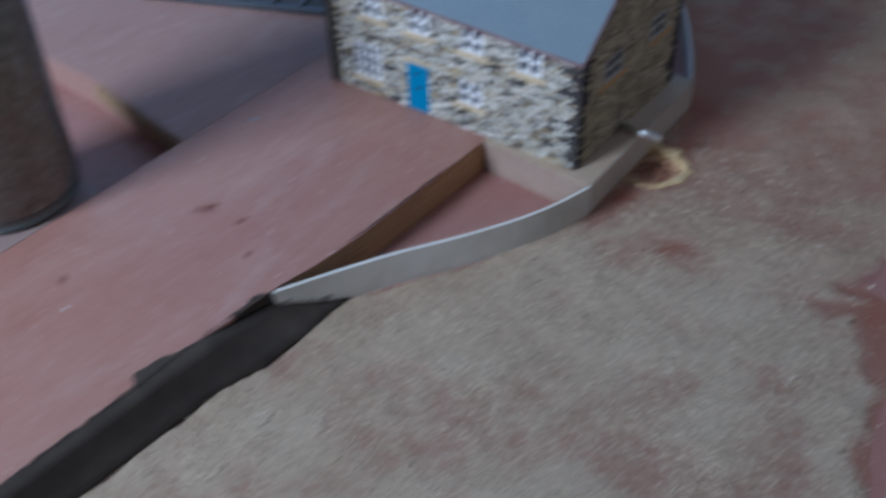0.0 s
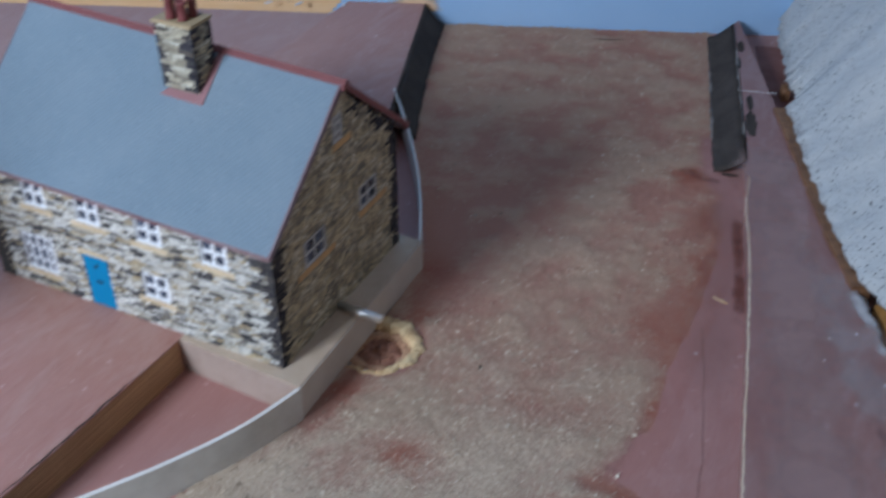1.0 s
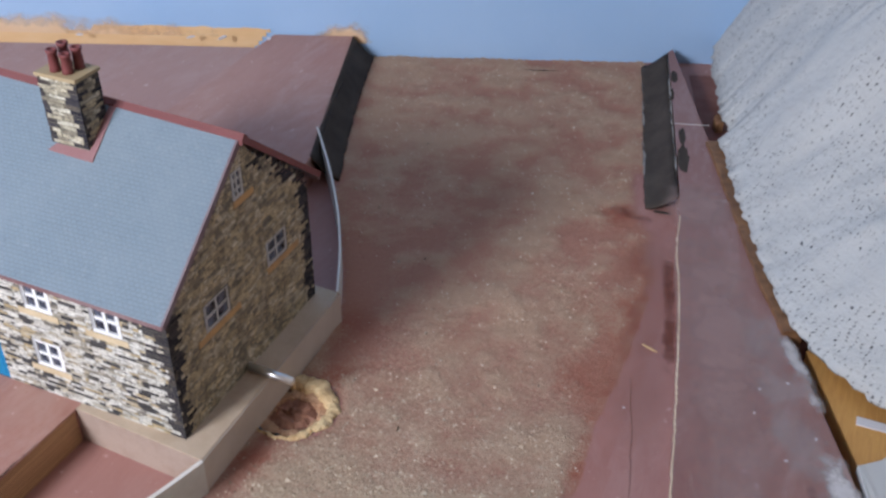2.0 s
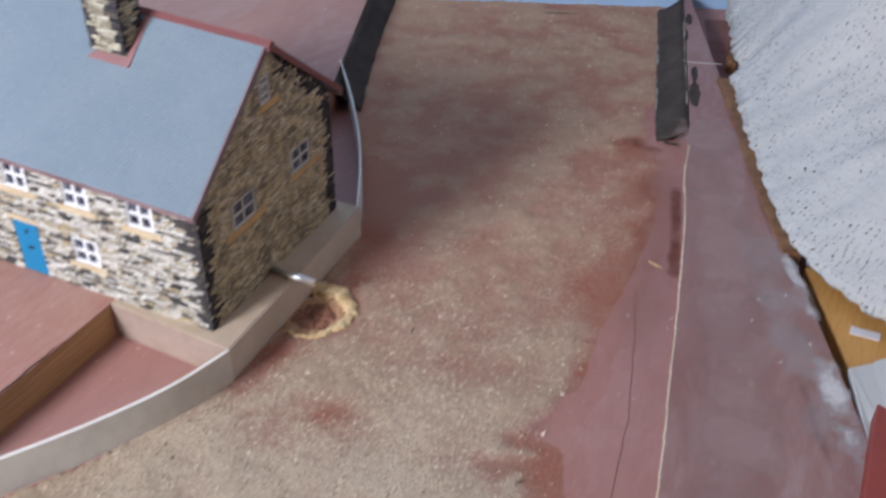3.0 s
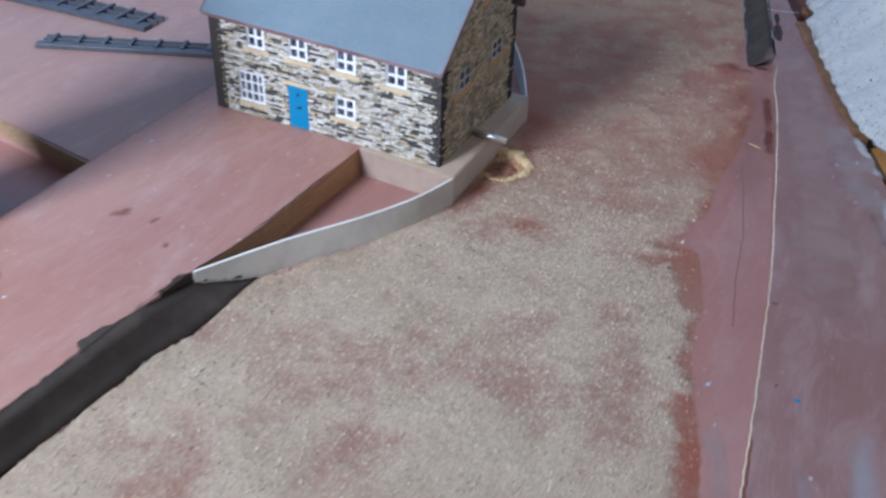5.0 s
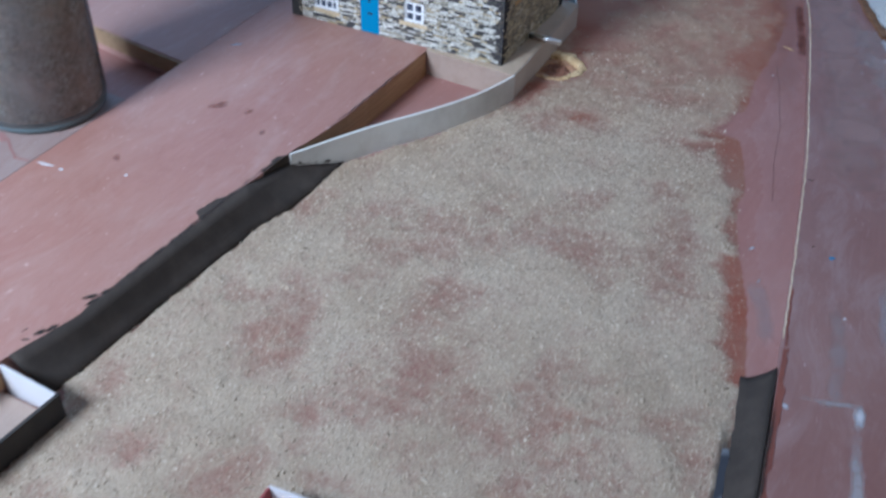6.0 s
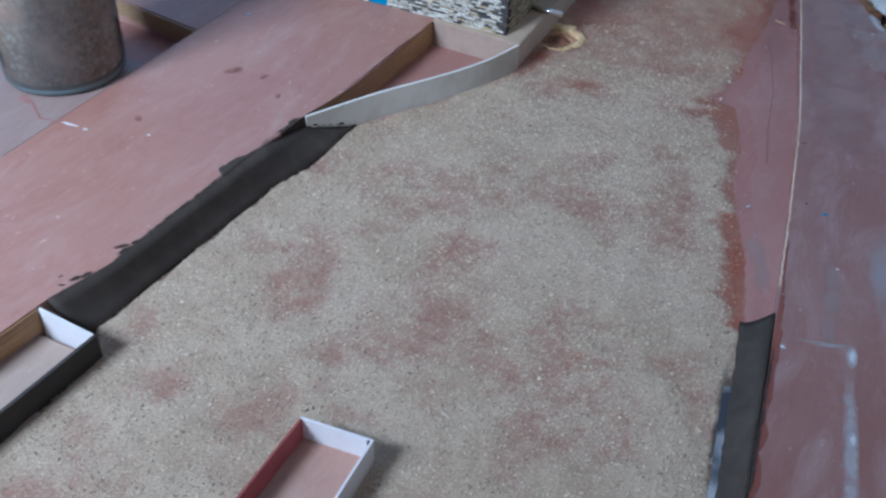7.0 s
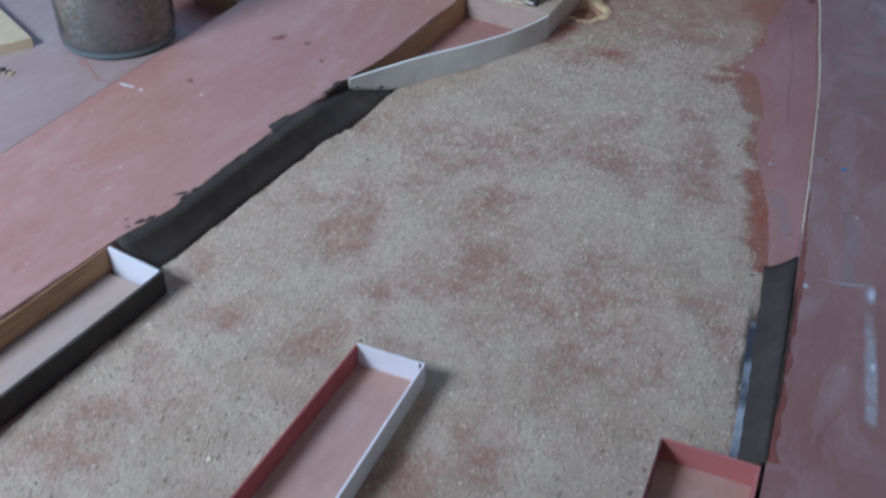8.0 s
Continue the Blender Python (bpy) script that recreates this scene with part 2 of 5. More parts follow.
STONE_STOPS = [(0.10, (0.022, 0.023, 0.03)), (0.29, (0.07, 0.07, 0.08)), (0.33, (0.32, 0.29, 0.24)), (0.43, (0.58, 0.54, 0.45)), (0.51, (0.53, 0.40, 0.21)), (0.57, (0.70, 0.68, 0.61)), (0.9, (0.83, 0.83, 0.79))]
STONE = stone("printed_stone", STONE_STOPS)
STONESINGLE = stone("printed_stone_block", STONE_STOPS, True)
# Gable and chimney side: ochre print, with shade and bounced light in the tones.
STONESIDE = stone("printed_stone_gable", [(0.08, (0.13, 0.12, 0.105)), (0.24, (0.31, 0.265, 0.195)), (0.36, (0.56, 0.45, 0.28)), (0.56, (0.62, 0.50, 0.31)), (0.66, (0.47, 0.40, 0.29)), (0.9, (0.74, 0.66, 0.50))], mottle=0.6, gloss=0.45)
STONECHIM = stone("printed_stone_chimney", [(0.08, (0.10, 0.09, 0.075)), (0.26, (0.33, 0.30, 0.23)), (0.36, (0.60, 0.54, 0.40)), (0.56, (0.69, 0.64, 0.50)), (0.66, (0.47, 0.42, 0.31)), (0.9, (0.77, 0.74, 0.62))], mottle=0.35)
QUOIN = stone("printed_dark_quoin", [(0.1, (0.012, 0.012, 0.018)), (0.4, (0.03, 0.03, 0.042)), (0.65, (0.065, 0.06, 0.07)), (0.8, (0.05, 0.04, 0.04)), (0.95, (0.2, 0.17, 0.13))])
MORTAR = card("printed_mortar", (0.16, 0.145, 0.12), (0.06, 0.056, 0.054), 0.85, 1.0)
SILL = card("ochre_sill", (0.66, 0.54, 0.36), (0.46, 0.35, 0.22), 0.7, 1.0)
RUSTSILL = card("rusty_sill", (0.58, 0.35, 0.16), (0.27, 0.19, 0.12), 0.6, 1.0)
CAPSTONE = card("dull_cap", (0.42, 0.32, 0.19), (0.25, 0.19, 0.12))
WHITE = card("white_window_print", (0.82, 0.84, 0.86), (0.7, 0.72, 0.75))
REVEAL = card("grey_jamb_print", (0.44, 0.45, 0.46), (0.27, 0.28, 0.30), 0.8, 1.0)
# Gable window print: white greyed down for the shade on that wall.
SHADEWIN = card("shaded_window_print", (0.50, 0.50, 0.50), (0.30, 0.29, 0.28), 0.8, 1.0)
BLUE = card("blue_door_print", (0.004, 0.215, 0.43), (0.004, 0.18, 0.37), 0.7, 0.3)
BLACK = card("black_print", (0.02, 0.02, 0.025), (0.05, 0.05, 0.05))
m = Mat("dark_glazing", 0.12)
m.colour(m.ramp(m.noise(160, 2), [(0.35, (0.02, 0.024, 0.04)), (0.65, (0.11, 0.135, 0.19))]))
GLAZING = m.m

m = Mat("slate_paper", 0.62, spec=0.35)
co = m.node("ShaderNodeTexCoord")
br = m.node("ShaderNodeTexBrick")
br.inputs["Scale"].default_value = 1.0
br.inputs["Brick Width"].default_value = 0.0023
br.inputs["Row Height"].default_value = 0.0016
br.inputs["Mortar Size"].default_value = 0.0002
br.inputs["Color1"].default_value = (0.178, 0.245, 0.298, 1)
br.inputs["Color2"].default_value = (0.188, 0.257, 0.31, 1)
br.inputs["Mortar"].default_value = (0.155, 0.205, 0.255, 1)
m.link(co.outputs["UV"], br.inputs["Vector"])
c = m.mix(m.ramp(m.noise(40, 4), [(0.4, 0.0), (0.75, 0.45)]), br.outputs["Color"], (0.225, 0.285, 0.335))
c = m.mix(m.ramp(m.noise(700, 3, 0.7, m.place((0.5, 1.5, 1.5))), [(0.56, 0.0), (0.68, 0.4)]), c, (0.11, 0.155, 0.20))
c = m.mix(m.ramp(m.noise(480, 3, 0.7), [(0.58, 0.0), (0.72, 0.35)]), c, (0.30, 0.35, 0.39))
m.colour(c).bump(m.math("SUBTRACT", 1.0, br.outputs["Fac"]), 0.00012, 0.5)
SLATE = m.m

m = Mat("plaster_bandage", 0.85, spec=0.2)
co = m.node("ShaderNodeTexCoord")
warp = m.node("ShaderNodeMix")
warp.data_type = "VECTOR"
nz = m.node("ShaderNodeTexNoise", Scale=22.0, Detail=3.0)
m.link(co.outputs["UV"], nz.inputs["Vector"])
warp.inputs[0].default_value = 0.02
m.link(co.outputs["UV"], warp.inputs[4])
m.link(nz.outputs["Color"], warp.inputs[5])
weave = m.node("ShaderNodeMapping")
weave.inputs["Rotation"].default_value = (0, 0, radians(-56))
weave.inputs["Scale"].default_value = (6.2832 / 0.0019, 6.2832 / 0.0038, 1)
m.link(warp.outputs[1], weave.inputs["Vector"])
thread = m.node("ShaderNodeSeparateXYZ")
m.link(weave.outputs["Vector"], thread.inputs[0])
pits = m.ramp(m.math("MINIMUM", m.math("SUBTRACT", m.math("SINE", thread.outputs[0]), 0.25), m.math("ADD", m.math("SINE", thread.outputs[1]), 0.3)), [(0.2, 0.0), (0.5, 1.0)])
axes = m.node("ShaderNodeSeparateXYZ")
m.link(co.outputs["UV"], axes.inputs[0])
worn_thin = m.math("ADD", m.ramp(axes.outputs[0], [(0.13, 0.14), (0.24, 0.0)]), m.ramp(axes.outputs[1], [(0.012, 0.08), (0.035, 0.0)]))
where = m.ramp(m.math("ADD", worn_thin, m.noise(28, 5, 0.7, co.outputs["UV"])), [(0.44, 0.0), (0.56, 1.0)])
some = m.ramp(m.noise(260, 3, 0.7, co.outputs["UV"]), [(0.515, 0.0), (0.555, 1.0)])
hole = m.math("MULTIPLY", m.math("MULTIPLY", pits, where), some)
cloud = m.noise(14, 5, 0.6, co.outputs["UV"])
plain = m.mix(cloud, (0.42, 0.43, 0.43), (0.565, 0.575, 0.57))
m.colour(m.mix(hole, plain, (0.13, 0.13, 0.14)))
m.bump(m.math("ADD", m.math("MULTIPLY", hole, -1.0), m.noise(300, 4, 0.6, co.outputs["UV"])), 0.0012, 0.7)
PLASTER = m.m

m = Mat("sky_blue_emulsion", 0.75, spec=0.2)
n = m.noise(5, 4, 0.5)
m.colour(m.mix(m.ramp(n, [(0.35, 0.0), (0.7, 1.0)]), (0.285, 0.455, 0.69), (0.37, 0.53, 0.74)))
m.bump(m.noise(220, 3), 0.0004, 0.3)
BLUEWALL = m.m

m = Mat("bare_hardboard", 0.8, spec=0.2)
m.colour(m.mix(m.noise(40, 4, 0.6, m.place((1, 1, 5))), (0.66, 0.40, 0.19), (0.78, 0.55, 0.33)))
BARE = m.m

def dusty_glass(name, tint, dust):
    """Thin clear glass: looked straight through, glossy at a glance, a film of dust on it."""
    m = Mat(name, 0.5)
    nt = m.t
    clear = nt.nodes.new("ShaderNodeBsdfTransparent")
    clear.inputs["Color"].default_value = (*tint, 1)
    film = nt.nodes.new("ShaderNodeBsdfDiffuse")
    film.inputs["Color"].default_value = (0.48, 0.46, 0.45, 1)
    gloss = nt.nodes.new("ShaderNodeBsdfGlossy")
    gloss.inputs["Roughness"].default_value = 0.08
    fres = nt.nodes.new("ShaderNodeFresnel")
    fres.inputs["IOR"].default_value = 1.45
    a, b = nt.nodes.new("ShaderNodeMixShader"), nt.nodes.new("ShaderNodeMixShader")
    m.link(m.ramp(m.noise(60, 4, 0.7), [(0.35, dust * 0.6), (0.75, dust * 1.4)]), a.inputs["Fac"])
    m.link(clear.outputs[0], a.inputs[1])
    m.link(film.outputs[0], a.inputs[2])
    m.link(fres.outputs[0], b.inputs["Fac"])
    m.link(a.outputs[0], b.inputs[1])
    m.link(gloss.outputs[0], b.inputs[2])
    m.link(b.outputs[0], nt.nodes["Material Output"].inputs["Surface"])
    return m.m


GLASS = dusty_glass("clear_glass", (0.94, 0.97, 0.97), 0.17)
m = Mat("green_glass_foot", 0.42, spec=0.35)
m.colour(m.mix(m.noise(90, 3), (0.09, 0.12, 0.13), (0.15, 0.20, 0.215)))
GLASSFOOT = m.m

m = Mat("jar_ballast", 0.85, spec=0.2)
n1 = m.noise(240, 5, 0.8)
n2 = m.noise(60, 4, 0.6)
c = m.ramp(n1, [(0.3, (0.10, 0.075, 0.06)), (0.43, (0.27, 0.21, 0.17)), (0.54, (0.42, 0.355, 0.29)), (0.64, (0.72, 0.67, 0.58))])
m.colour(m.mix(m.ramp(n2, [(0.42, 0.0), (0.64, 0.75)]), c, (0.38, 0.19, 0.11))).bump(n1, 0.0015, 0.9)
BALLAST = m.m

m = Mat("grey_plastic", 0.42, spec=0.4)
m.colour(m.mix(m.noise(90, 3), (0.055, 0.06, 0.075), (0.10, 0.105, 0.125)))
PLASTIC = m.m
m = Mat("bright_steel", 0.34, 1.0)
m.colour(m.mix(m.noise(300, 3, 0.6, m.place((1, 8, 8))), (0.78, 0.79, 0.80), (0.92, 0.93, 0.94)))
STEEL = m.m
POTRED = card("chimney_pot_red", (0.20, 0.06, 0.06), (0.13, 0.04, 0.04), 0.6)
# Unseen room surfaces: warm pale paints picked for the fill they bounce.
ROOMWALL = card("room_wall_paint", (0.68, 0.54, 0.44), (0.61, 0.48, 0.39))
BOUNCEPAINT = card("pale_bounce_paint", (0.80, 0.67, 0.53), (0.72, 0.60, 0.47))
ROOMCEIL = card("room_ceiling_paint", (0.78, 0.68, 0.59), (0.72, 0.63, 0.54))
CARPET = card("room_floor_carpet", (0.16, 0.12, 0.10), (0.1, 0.08, 0.07), 0.95)


# ---- building helpers (millimetres in, metres out) ----
def vert(bm, x, y, z):
    return bm.verts.new((x * MM, y * MM, z * MM))


def box(bm, x0, x1, y0, y1, z0, z1, bevel=0.0):
    v = [vert(bm, x, y, z) for z in (z0, z1) for y in (y0, y1) for x in (x0, x1)]
    fs = [bm.faces.new([v[k] for k in q]) for q in ((0, 2, 3, 1), (4, 5, 7, 6), (0, 1, 5, 4), (2, 6, 7, 3), (0, 4, 6, 2), (1, 3, 7, 5))]
    if bevel:
        bmesh.ops.bevel(bm, geom=list({e for f in fs for e in f.edges}), offset=bevel * MM, segments=2, affect="EDGES", profile=0.6)


def prism(bm, poly, z0, z1, bevel=0.0):
    """A solid over a plan outline; z0 and z1 may be numbers or functions of (x, y)."""
    low = z0 if callable(z0) else (lambda x, y: z0)
    top = z1 if callable(z1) else (lambda x, y: z1)
    area = sum(a[0] * b[1] - b[0] * a[1] for a, b in zip(poly, poly[1:] + poly[:1]))
    if area < 0:
        poly = poly[::-1]
    a = [vert(bm, x, y, low(x, y)) for x, y in poly]
    b = [vert(bm, x, y, top(x, y)) for x, y in poly]
    n = len(poly)
    up = bm.faces.new(b)
    bm.faces.new(a[::-1])
    for k in range(n):
        bm.faces.new((a[k], a[(k + 1) % n], b[(k + 1) % n], b[k]))
    if bevel:
        bmesh.ops.bevel(bm, geom=list(up.edges), offset=bevel * MM, segments=2, affect="EDGES", profile=0.6)


def offset_line(pts, d):
    """The polyline moved d to its left."""
    out = []
    for k in range(len(pts)):
        a, b = pts[max(0, k - 1)], pts[min(len(pts) - 1, k + 1)]
        dx, dy = b[0] - a[0], b[1] - a[1]
        s = math.hypot(dx, dy)
        out.append((pts[k][0] - d * dy / s, pts[k][1] + d * dx / s))
    return out


def smooth_line(pts, per=6):
    """Catmull-Rom through plan points."""
    p = [pts[0]] + list(pts) + [pts[-1]]
    out = []
    for k in range(1, len(p) - 2):
        for s in range(per):
            u = s / per
            w = (-0.5 * u**3 + u**2 - 0.5 * u, 1.5 * u**3 - 2.5 * u**2 + 1, -1.5 * u**3 + 2 * u**2 + 0.5 * u, 0.5 * u**3 - 0.5 * u**2)
            out.append(tuple(sum(w[j] * p[k - 1 + j][c] for j in range(4)) for c in (0, 1)))
    return out + [pts[-1]]


def rough_line(pts, step, size, seed):
    """A polyline cut fine and made ragged."""
    rng = random.Random(seed)
    out = []
    for a, b in zip(pts, pts[1:]):
        n = max(1, int(math.hypot(b[0] - a[0], b[1] - a[1]) / step))
        for k in range(n):
            u = k / n
            out.append((a[0] + u * (b[0] - a[0]) + rng.uniform(-size, size), a[1] + u * (b[1] - a[1]) + rng.uniform(-size, size)))
    return out + [pts[-1]]


def strip(bm, pts, thick, z0, z1, bevel=0.0):
    """A thin wall along a plan line, thick to its left."""
    prism(bm, list(pts) + offset_line(pts, thick)[::-1], z0, z1, bevel)


def turned(bm, profile, x, y, seg=40):
    """A lathe shape of (radius, height) points about a vertical axis; closed where the radius is 0."""
    rings = []
    for r, z in profile:
        if r < 1e-6:
            rings.append([vert(bm, x, y, z)])
        else:
            rings.append([vert(bm, x + r * math.cos(2 * math.pi * k / seg), y + r * math.sin(2 * math.pi * k / seg), z) for k in range(seg)])
    for a, b in zip(rings, rings[1:]):
        for k in range(seg):
            q = [a[k % len(a)], a[(k + 1) % len(a)], b[(k + 1) % len(b)], b[k % len(b)]]
            q = list(dict.fromkeys(q))
            if len(q) > 2:
                bm.faces.new(q)


def rod(bm, a, b, r, seg=16):
    """A round bar from a to b (mm)."""
    a, b = Vector(a) * MM, Vector(b) * MM
    q = (b - a).to_track_quat("Z", "Y")
    rings = [[bm.verts.new(p + q @ Vector((r * MM * math.cos(2 * math.pi * k / seg), r * MM * math.sin(2 * math.pi * k / seg), 0))) for k in range(seg)] for p in (a, b)]
    for k in range(seg):
        bm.faces.new((rings[0][k], rings[0][(k + 1) % seg], rings[1][(k + 1) % seg], rings[1][k]))
    bm.faces.new(rings[0][::-1])
    bm.faces.new(rings[1])


def mesh_of(name, bm, material, smooth=False):
    bmesh.ops.recalc_face_normals(bm, faces=bm.faces)
    me = bpy.data.meshes.new(name)
    bm.to_mesh(me)
    bm.free()
    for mt in material if isinstance(material, (list, tuple)) else [material]:
        me.materials.append(mt)
    if smooth:
        for p in me.polygons:
            p.use_smooth = True
    return me


def part(name, bm, material, parent, label="", smooth=False):
    ob = new(name, mesh_of(name, bm, material, smooth))
    ob.parent = parent
    return tagged(ob, label)


def thing(name, bm, material, label, category="", group="", kind="", smooth=False):
    ob = new(name, mesh_of(name, bm, material, smooth) if bm else None)
    return tagged(ob, label, category, group, kind)


def inside(x, y, poly):
    hit = False
    for (ax, ay), (bx, by) in zip(poly, poly[1:] + poly[:1]):
        if (ay > y) != (by > y) and x < (bx - ax) * (y - ay) / (by - ay) + ax:
            hit = not hit
    return hit


def nz(x, y, s, seed=0.0):
    return noise.fractal((x / s, y / s, seed), 1.0, 2.0, 4)


# ---- the plan (mm): house corner at the origin, front along -x, gable along +y ----
TOP = 16.4          # raised boards and house base
RTOP = 12.0         # board on the far side of the track bed
WALL_DIR = Vector((0.9307, 0.366, 0)).normalized()
WALL_AT = Vector((-113.7, 371.0, 0))


def wall_point(s, out=0.0):
    """Plan point on the backdrop, s along it, out towards the room."""
    p = WALL_AT + WALL_DIR * s + Vector((WALL_DIR.y, -WALL_DIR.x, 0)) * out
    return (p.x, p.y)


HOLE = (18.0, 45.5, 18.2)

# baseboard with the drilled hole
bm = bmesh.new()
outer = [(-700, -790), (700, -790), wall_point(850, -20), wall_point(-620, -20)]
ring = [(HOLE[0] + HOLE[2] * math.cos(a) * (1 + 0.05 * math.sin(3 * a)), HOLE[1] + HOLE[2] * math.sin(a)) for a in [2 * math.pi * k / 36 for k in range(36)]]
vo, vi = [vert(bm, x, y, 0) for x, y in outer], [vert(bm, x, y, 0) for x, y in ring]
eo = [bm.edges.new((vo[k], vo[(k + 1) % len(vo)])) for k in range(len(vo))]
ei = [bm.edges.new((vi[k], vi[(k + 1) % len(vi)])) for k in range(len(vi))]
bmesh.ops.triangle_fill(bm, edges=eo + ei, use_beauty=True)
got = bmesh.ops.extrude_face_region(bm, geom=list(bm.faces))
bmesh.ops.translate(bm, verts=[v for v in got["geom"] if isinstance(v, bmesh.types.BMVert)], vec=(0, 0, -0.012))
baseboard = thing("ground", bm, BASEPLY, "red-primed plywood baseboard under the scattered sand", "baseboard", kind="structure")

# drilled hole: torn pale plywood rim in two plies, and a rough rusty bottom
def torn_ring(bm, rings, seed, rag, toward=0.0, lean=0.0):
    """Uneven rings of (share of the radius, height) round the hole, broader towards one side."""
    n, rows = 96, []
    for r, z in rings:
        row = []
        for k in range(n):
            a = 2 * math.pi * k / n
            w = 1 + rag * noise.fractal((2.2 * math.cos(a), 2.2 * math.sin(a), seed + 2.0 * r), 0.6, 2.3, 6)
            w -= lean * (1.06 - r) * math.cos(a - radians(toward))
            row.append(vert(bm, HOLE[0] + HOLE[2] * r * w * math.cos(a), HOLE[1] + HOLE[2] * r * w * math.sin(a), z * (1 + 0.4 * lean * math.cos(a - radians(toward))) + 0.9 * noise.fractal((2.6 * math.cos(a), 2.6 * math.sin(a), seed + 0.4 * r), 0.8, 2.0, 4)))
        rows.append(row)
    for a, b in zip(rows, rows[1:]):
        for k in range(n):
            bm.faces.new((a[k], a[(k + 1) % n], b[(k + 1) % n], b[k]))
    return rows


bm = bmesh.new()
torn_ring(bm, ((1.05, 0.2), (1.0, 1.3), (0.93, 1.7), (0.84, 1.5), (0.78, 0.4), (0.76, -1.2)), 1.0, 0.13, 70, 0.75)
hole = thing("drilled_hole", bm, PALEWOOD, "rough drilled hole with torn pale plywood rim", "hole")
bm = bmesh.new()
torn_ring(bm, ((0.80, -1.0), (0.70, -0.9), (0.54, -1.3), (0.48, -3.6)), 4.0, 0.2, 125, 0.55)
part("inner_ply", bm, HOLEPLY, hole, "orange-brown inner ply")
bm = bmesh.new()
got = torn_ring(bm, ((0.72, -3.0), (0.52, -3.4), (0.36, -2.2), (0.18, -3.6), (0.05, -2.6)), 7.0, 0.16)
bm.faces.new(got[-1])
part("bottom", bm, HOLEWOOD, hole, "red-brown splintered bottom")

# raised boards at the left
EDGE = [(-92, -640), (-82, -420), (-74, -316), (-66, -284), (-58.4, -136), (-54.2, -118), (-51.2, -92), (-49.6, -46), (-48.6, -4), (-51, 112), (-63, 206), (-82, 260), wall_point(-7, 3)]
bm = bmesh.new()
prism(bm, EDGE + [wall_point(-62, 3), (-168, 200), (-168, -90), (-168.3, -205), (-168, -640)], 0, TOP, 0.5)
plank = thing("raised_board", bm, PLANK, "raised red-primed plywood board beside the track bed", "board", kind="structure")
bm = bmesh.new()
prism(bm, [(-168.6, -86), (-168.6, 200), (-168.6, 322), (-173, 320), (-238, 295), (-347, 251), (-640, 136), (-640, -60), (-250, -74)], 0, TOP - 0.25, 0.5)
back = thing("raised_board", bm, BACKBOARD, "dull pink primed plywood board behind the jar", "board", kind="structure")
bm = bmesh.new()
prism(bm, [(-168.7, -640), (-168.7, -136), (-640, -100), (-640, -640)], 0, TOP - 0.1, 0.5)
jarboard = thing("raised_board", bm, JARBOARD, "chalky pink plywood board under the glass jar", "board", kind="structure")

# raw edges of the boards
bm = bmesh.new()
strip(bm, rough_line([(-48.4, -4.5), (-49.4, -46), (-51.0, -92), (-54.0, -118), (-56.8, -130)], 4, 0.12, 82), -1.3, 0.0, TOP - 0.8)
part("raw_edge", bm, PLYEDGE, plank, "brown raw plywood edge")
bm = bmesh.new()
strip(bm, [(-74.6, -320), (-82.4, -420), (-92.4, -640)], 1.2, 4.2, TOP - 0.8)
part("raw_edge", bm, PLYEDGE, plank, "brown raw plywood edge")
bm = bmesh.new()
strip(bm, [(-250, -74.4), (-168.8, -86.6)], -1.2, 5.5, TOP - 0.9)
part("raw_edge", bm, LIGHTEDGE, back, "pale brown raw plywood edge")

# charcoal ramps from the boards down to the bed
def ramp(name, top, foot, ztop, label, seed, sunk=0.0):
    t, f = rough_line(top, 5, 0.12, seed), rough_line(foot, 4, 0.55, seed + 1)
    bm = bmesh.new()
    n = max(len(t), len(f))
    
    def pick(line, k):
        u = k * (len(line) - 1) / (n - 1)
        i = min(int(u), len(line) - 2)
        return tuple(p + (u - i) * (q - p) for p, q in zip(line[i], line[i + 1]))

    rngr = random.Random(seed)
    cols = []
    for k in range(n):
        a, b = pick(t, k), pick(f, k)
        zt = ztop - sunk * max(0.0, 1 - 5.0 * k / n)
        col = []
        for s in (0, 0.25, 0.5, 0.75, 1):
            sag = -1.2 * math.sin(math.pi * s) + rngr.uniform(-0.03, 0.03)
            col.append(vert(bm, a[0] + s * (b[0] - a[0]), a[1] + s * (b[1] - a[1]), zt * (1 - s) + sag * (0.6 + 0.4 * (s < 1)) + (1.9 if s == 1 else 0.5)))
        cols.append(col)
    for a, b in zip(cols, cols[1:]):
        for k in range(4):
            bm.faces.new((a[k], a[k + 1], b[k + 1], b[k]))
    got = bmesh.ops.extrude_face_region(bm, geom=list(bm.faces))
    for v in got["geom"]:
        if isinstance(v, bmesh.types.BMVert):
            v.co.z = max(0.0, v.co.z - 0.0017)
    return thing(name, bm, RAMPDARK, label, "ramp", "painted ramps", smooth=True)


ramp_a = ramp("painted_ramp", [(-58.0, -138), (-61.3, -200), (-65.7, -284), (-73.3, -314)], [(-41.2, -113), (-41.2, -140), (-43.2, -163), (-47.6, -178), (-51.2, -222), (-53.8, -264), (-55.8, -301), (-57, -312)], TOP, "charcoal painted ramp along the raised board", 11, 6.0)
bm = bmesh.new()
strip(bm, [(-61.2, -172), (-58.6, -139)], -0.6, 8, TOP - 0.3)
part("painted_side", bm, RAMPDARK, ramp_a)
ramp_b = ramp("painted_ramp", [(-63.5, 206), (-82.5, 260), wall_point(-7, 3.5)], [(-50, 213), (-73, 272), (-92, 325), wall_point(7, 3.5)], TOP, "charcoal painted ramp near the blue backdrop", 14)
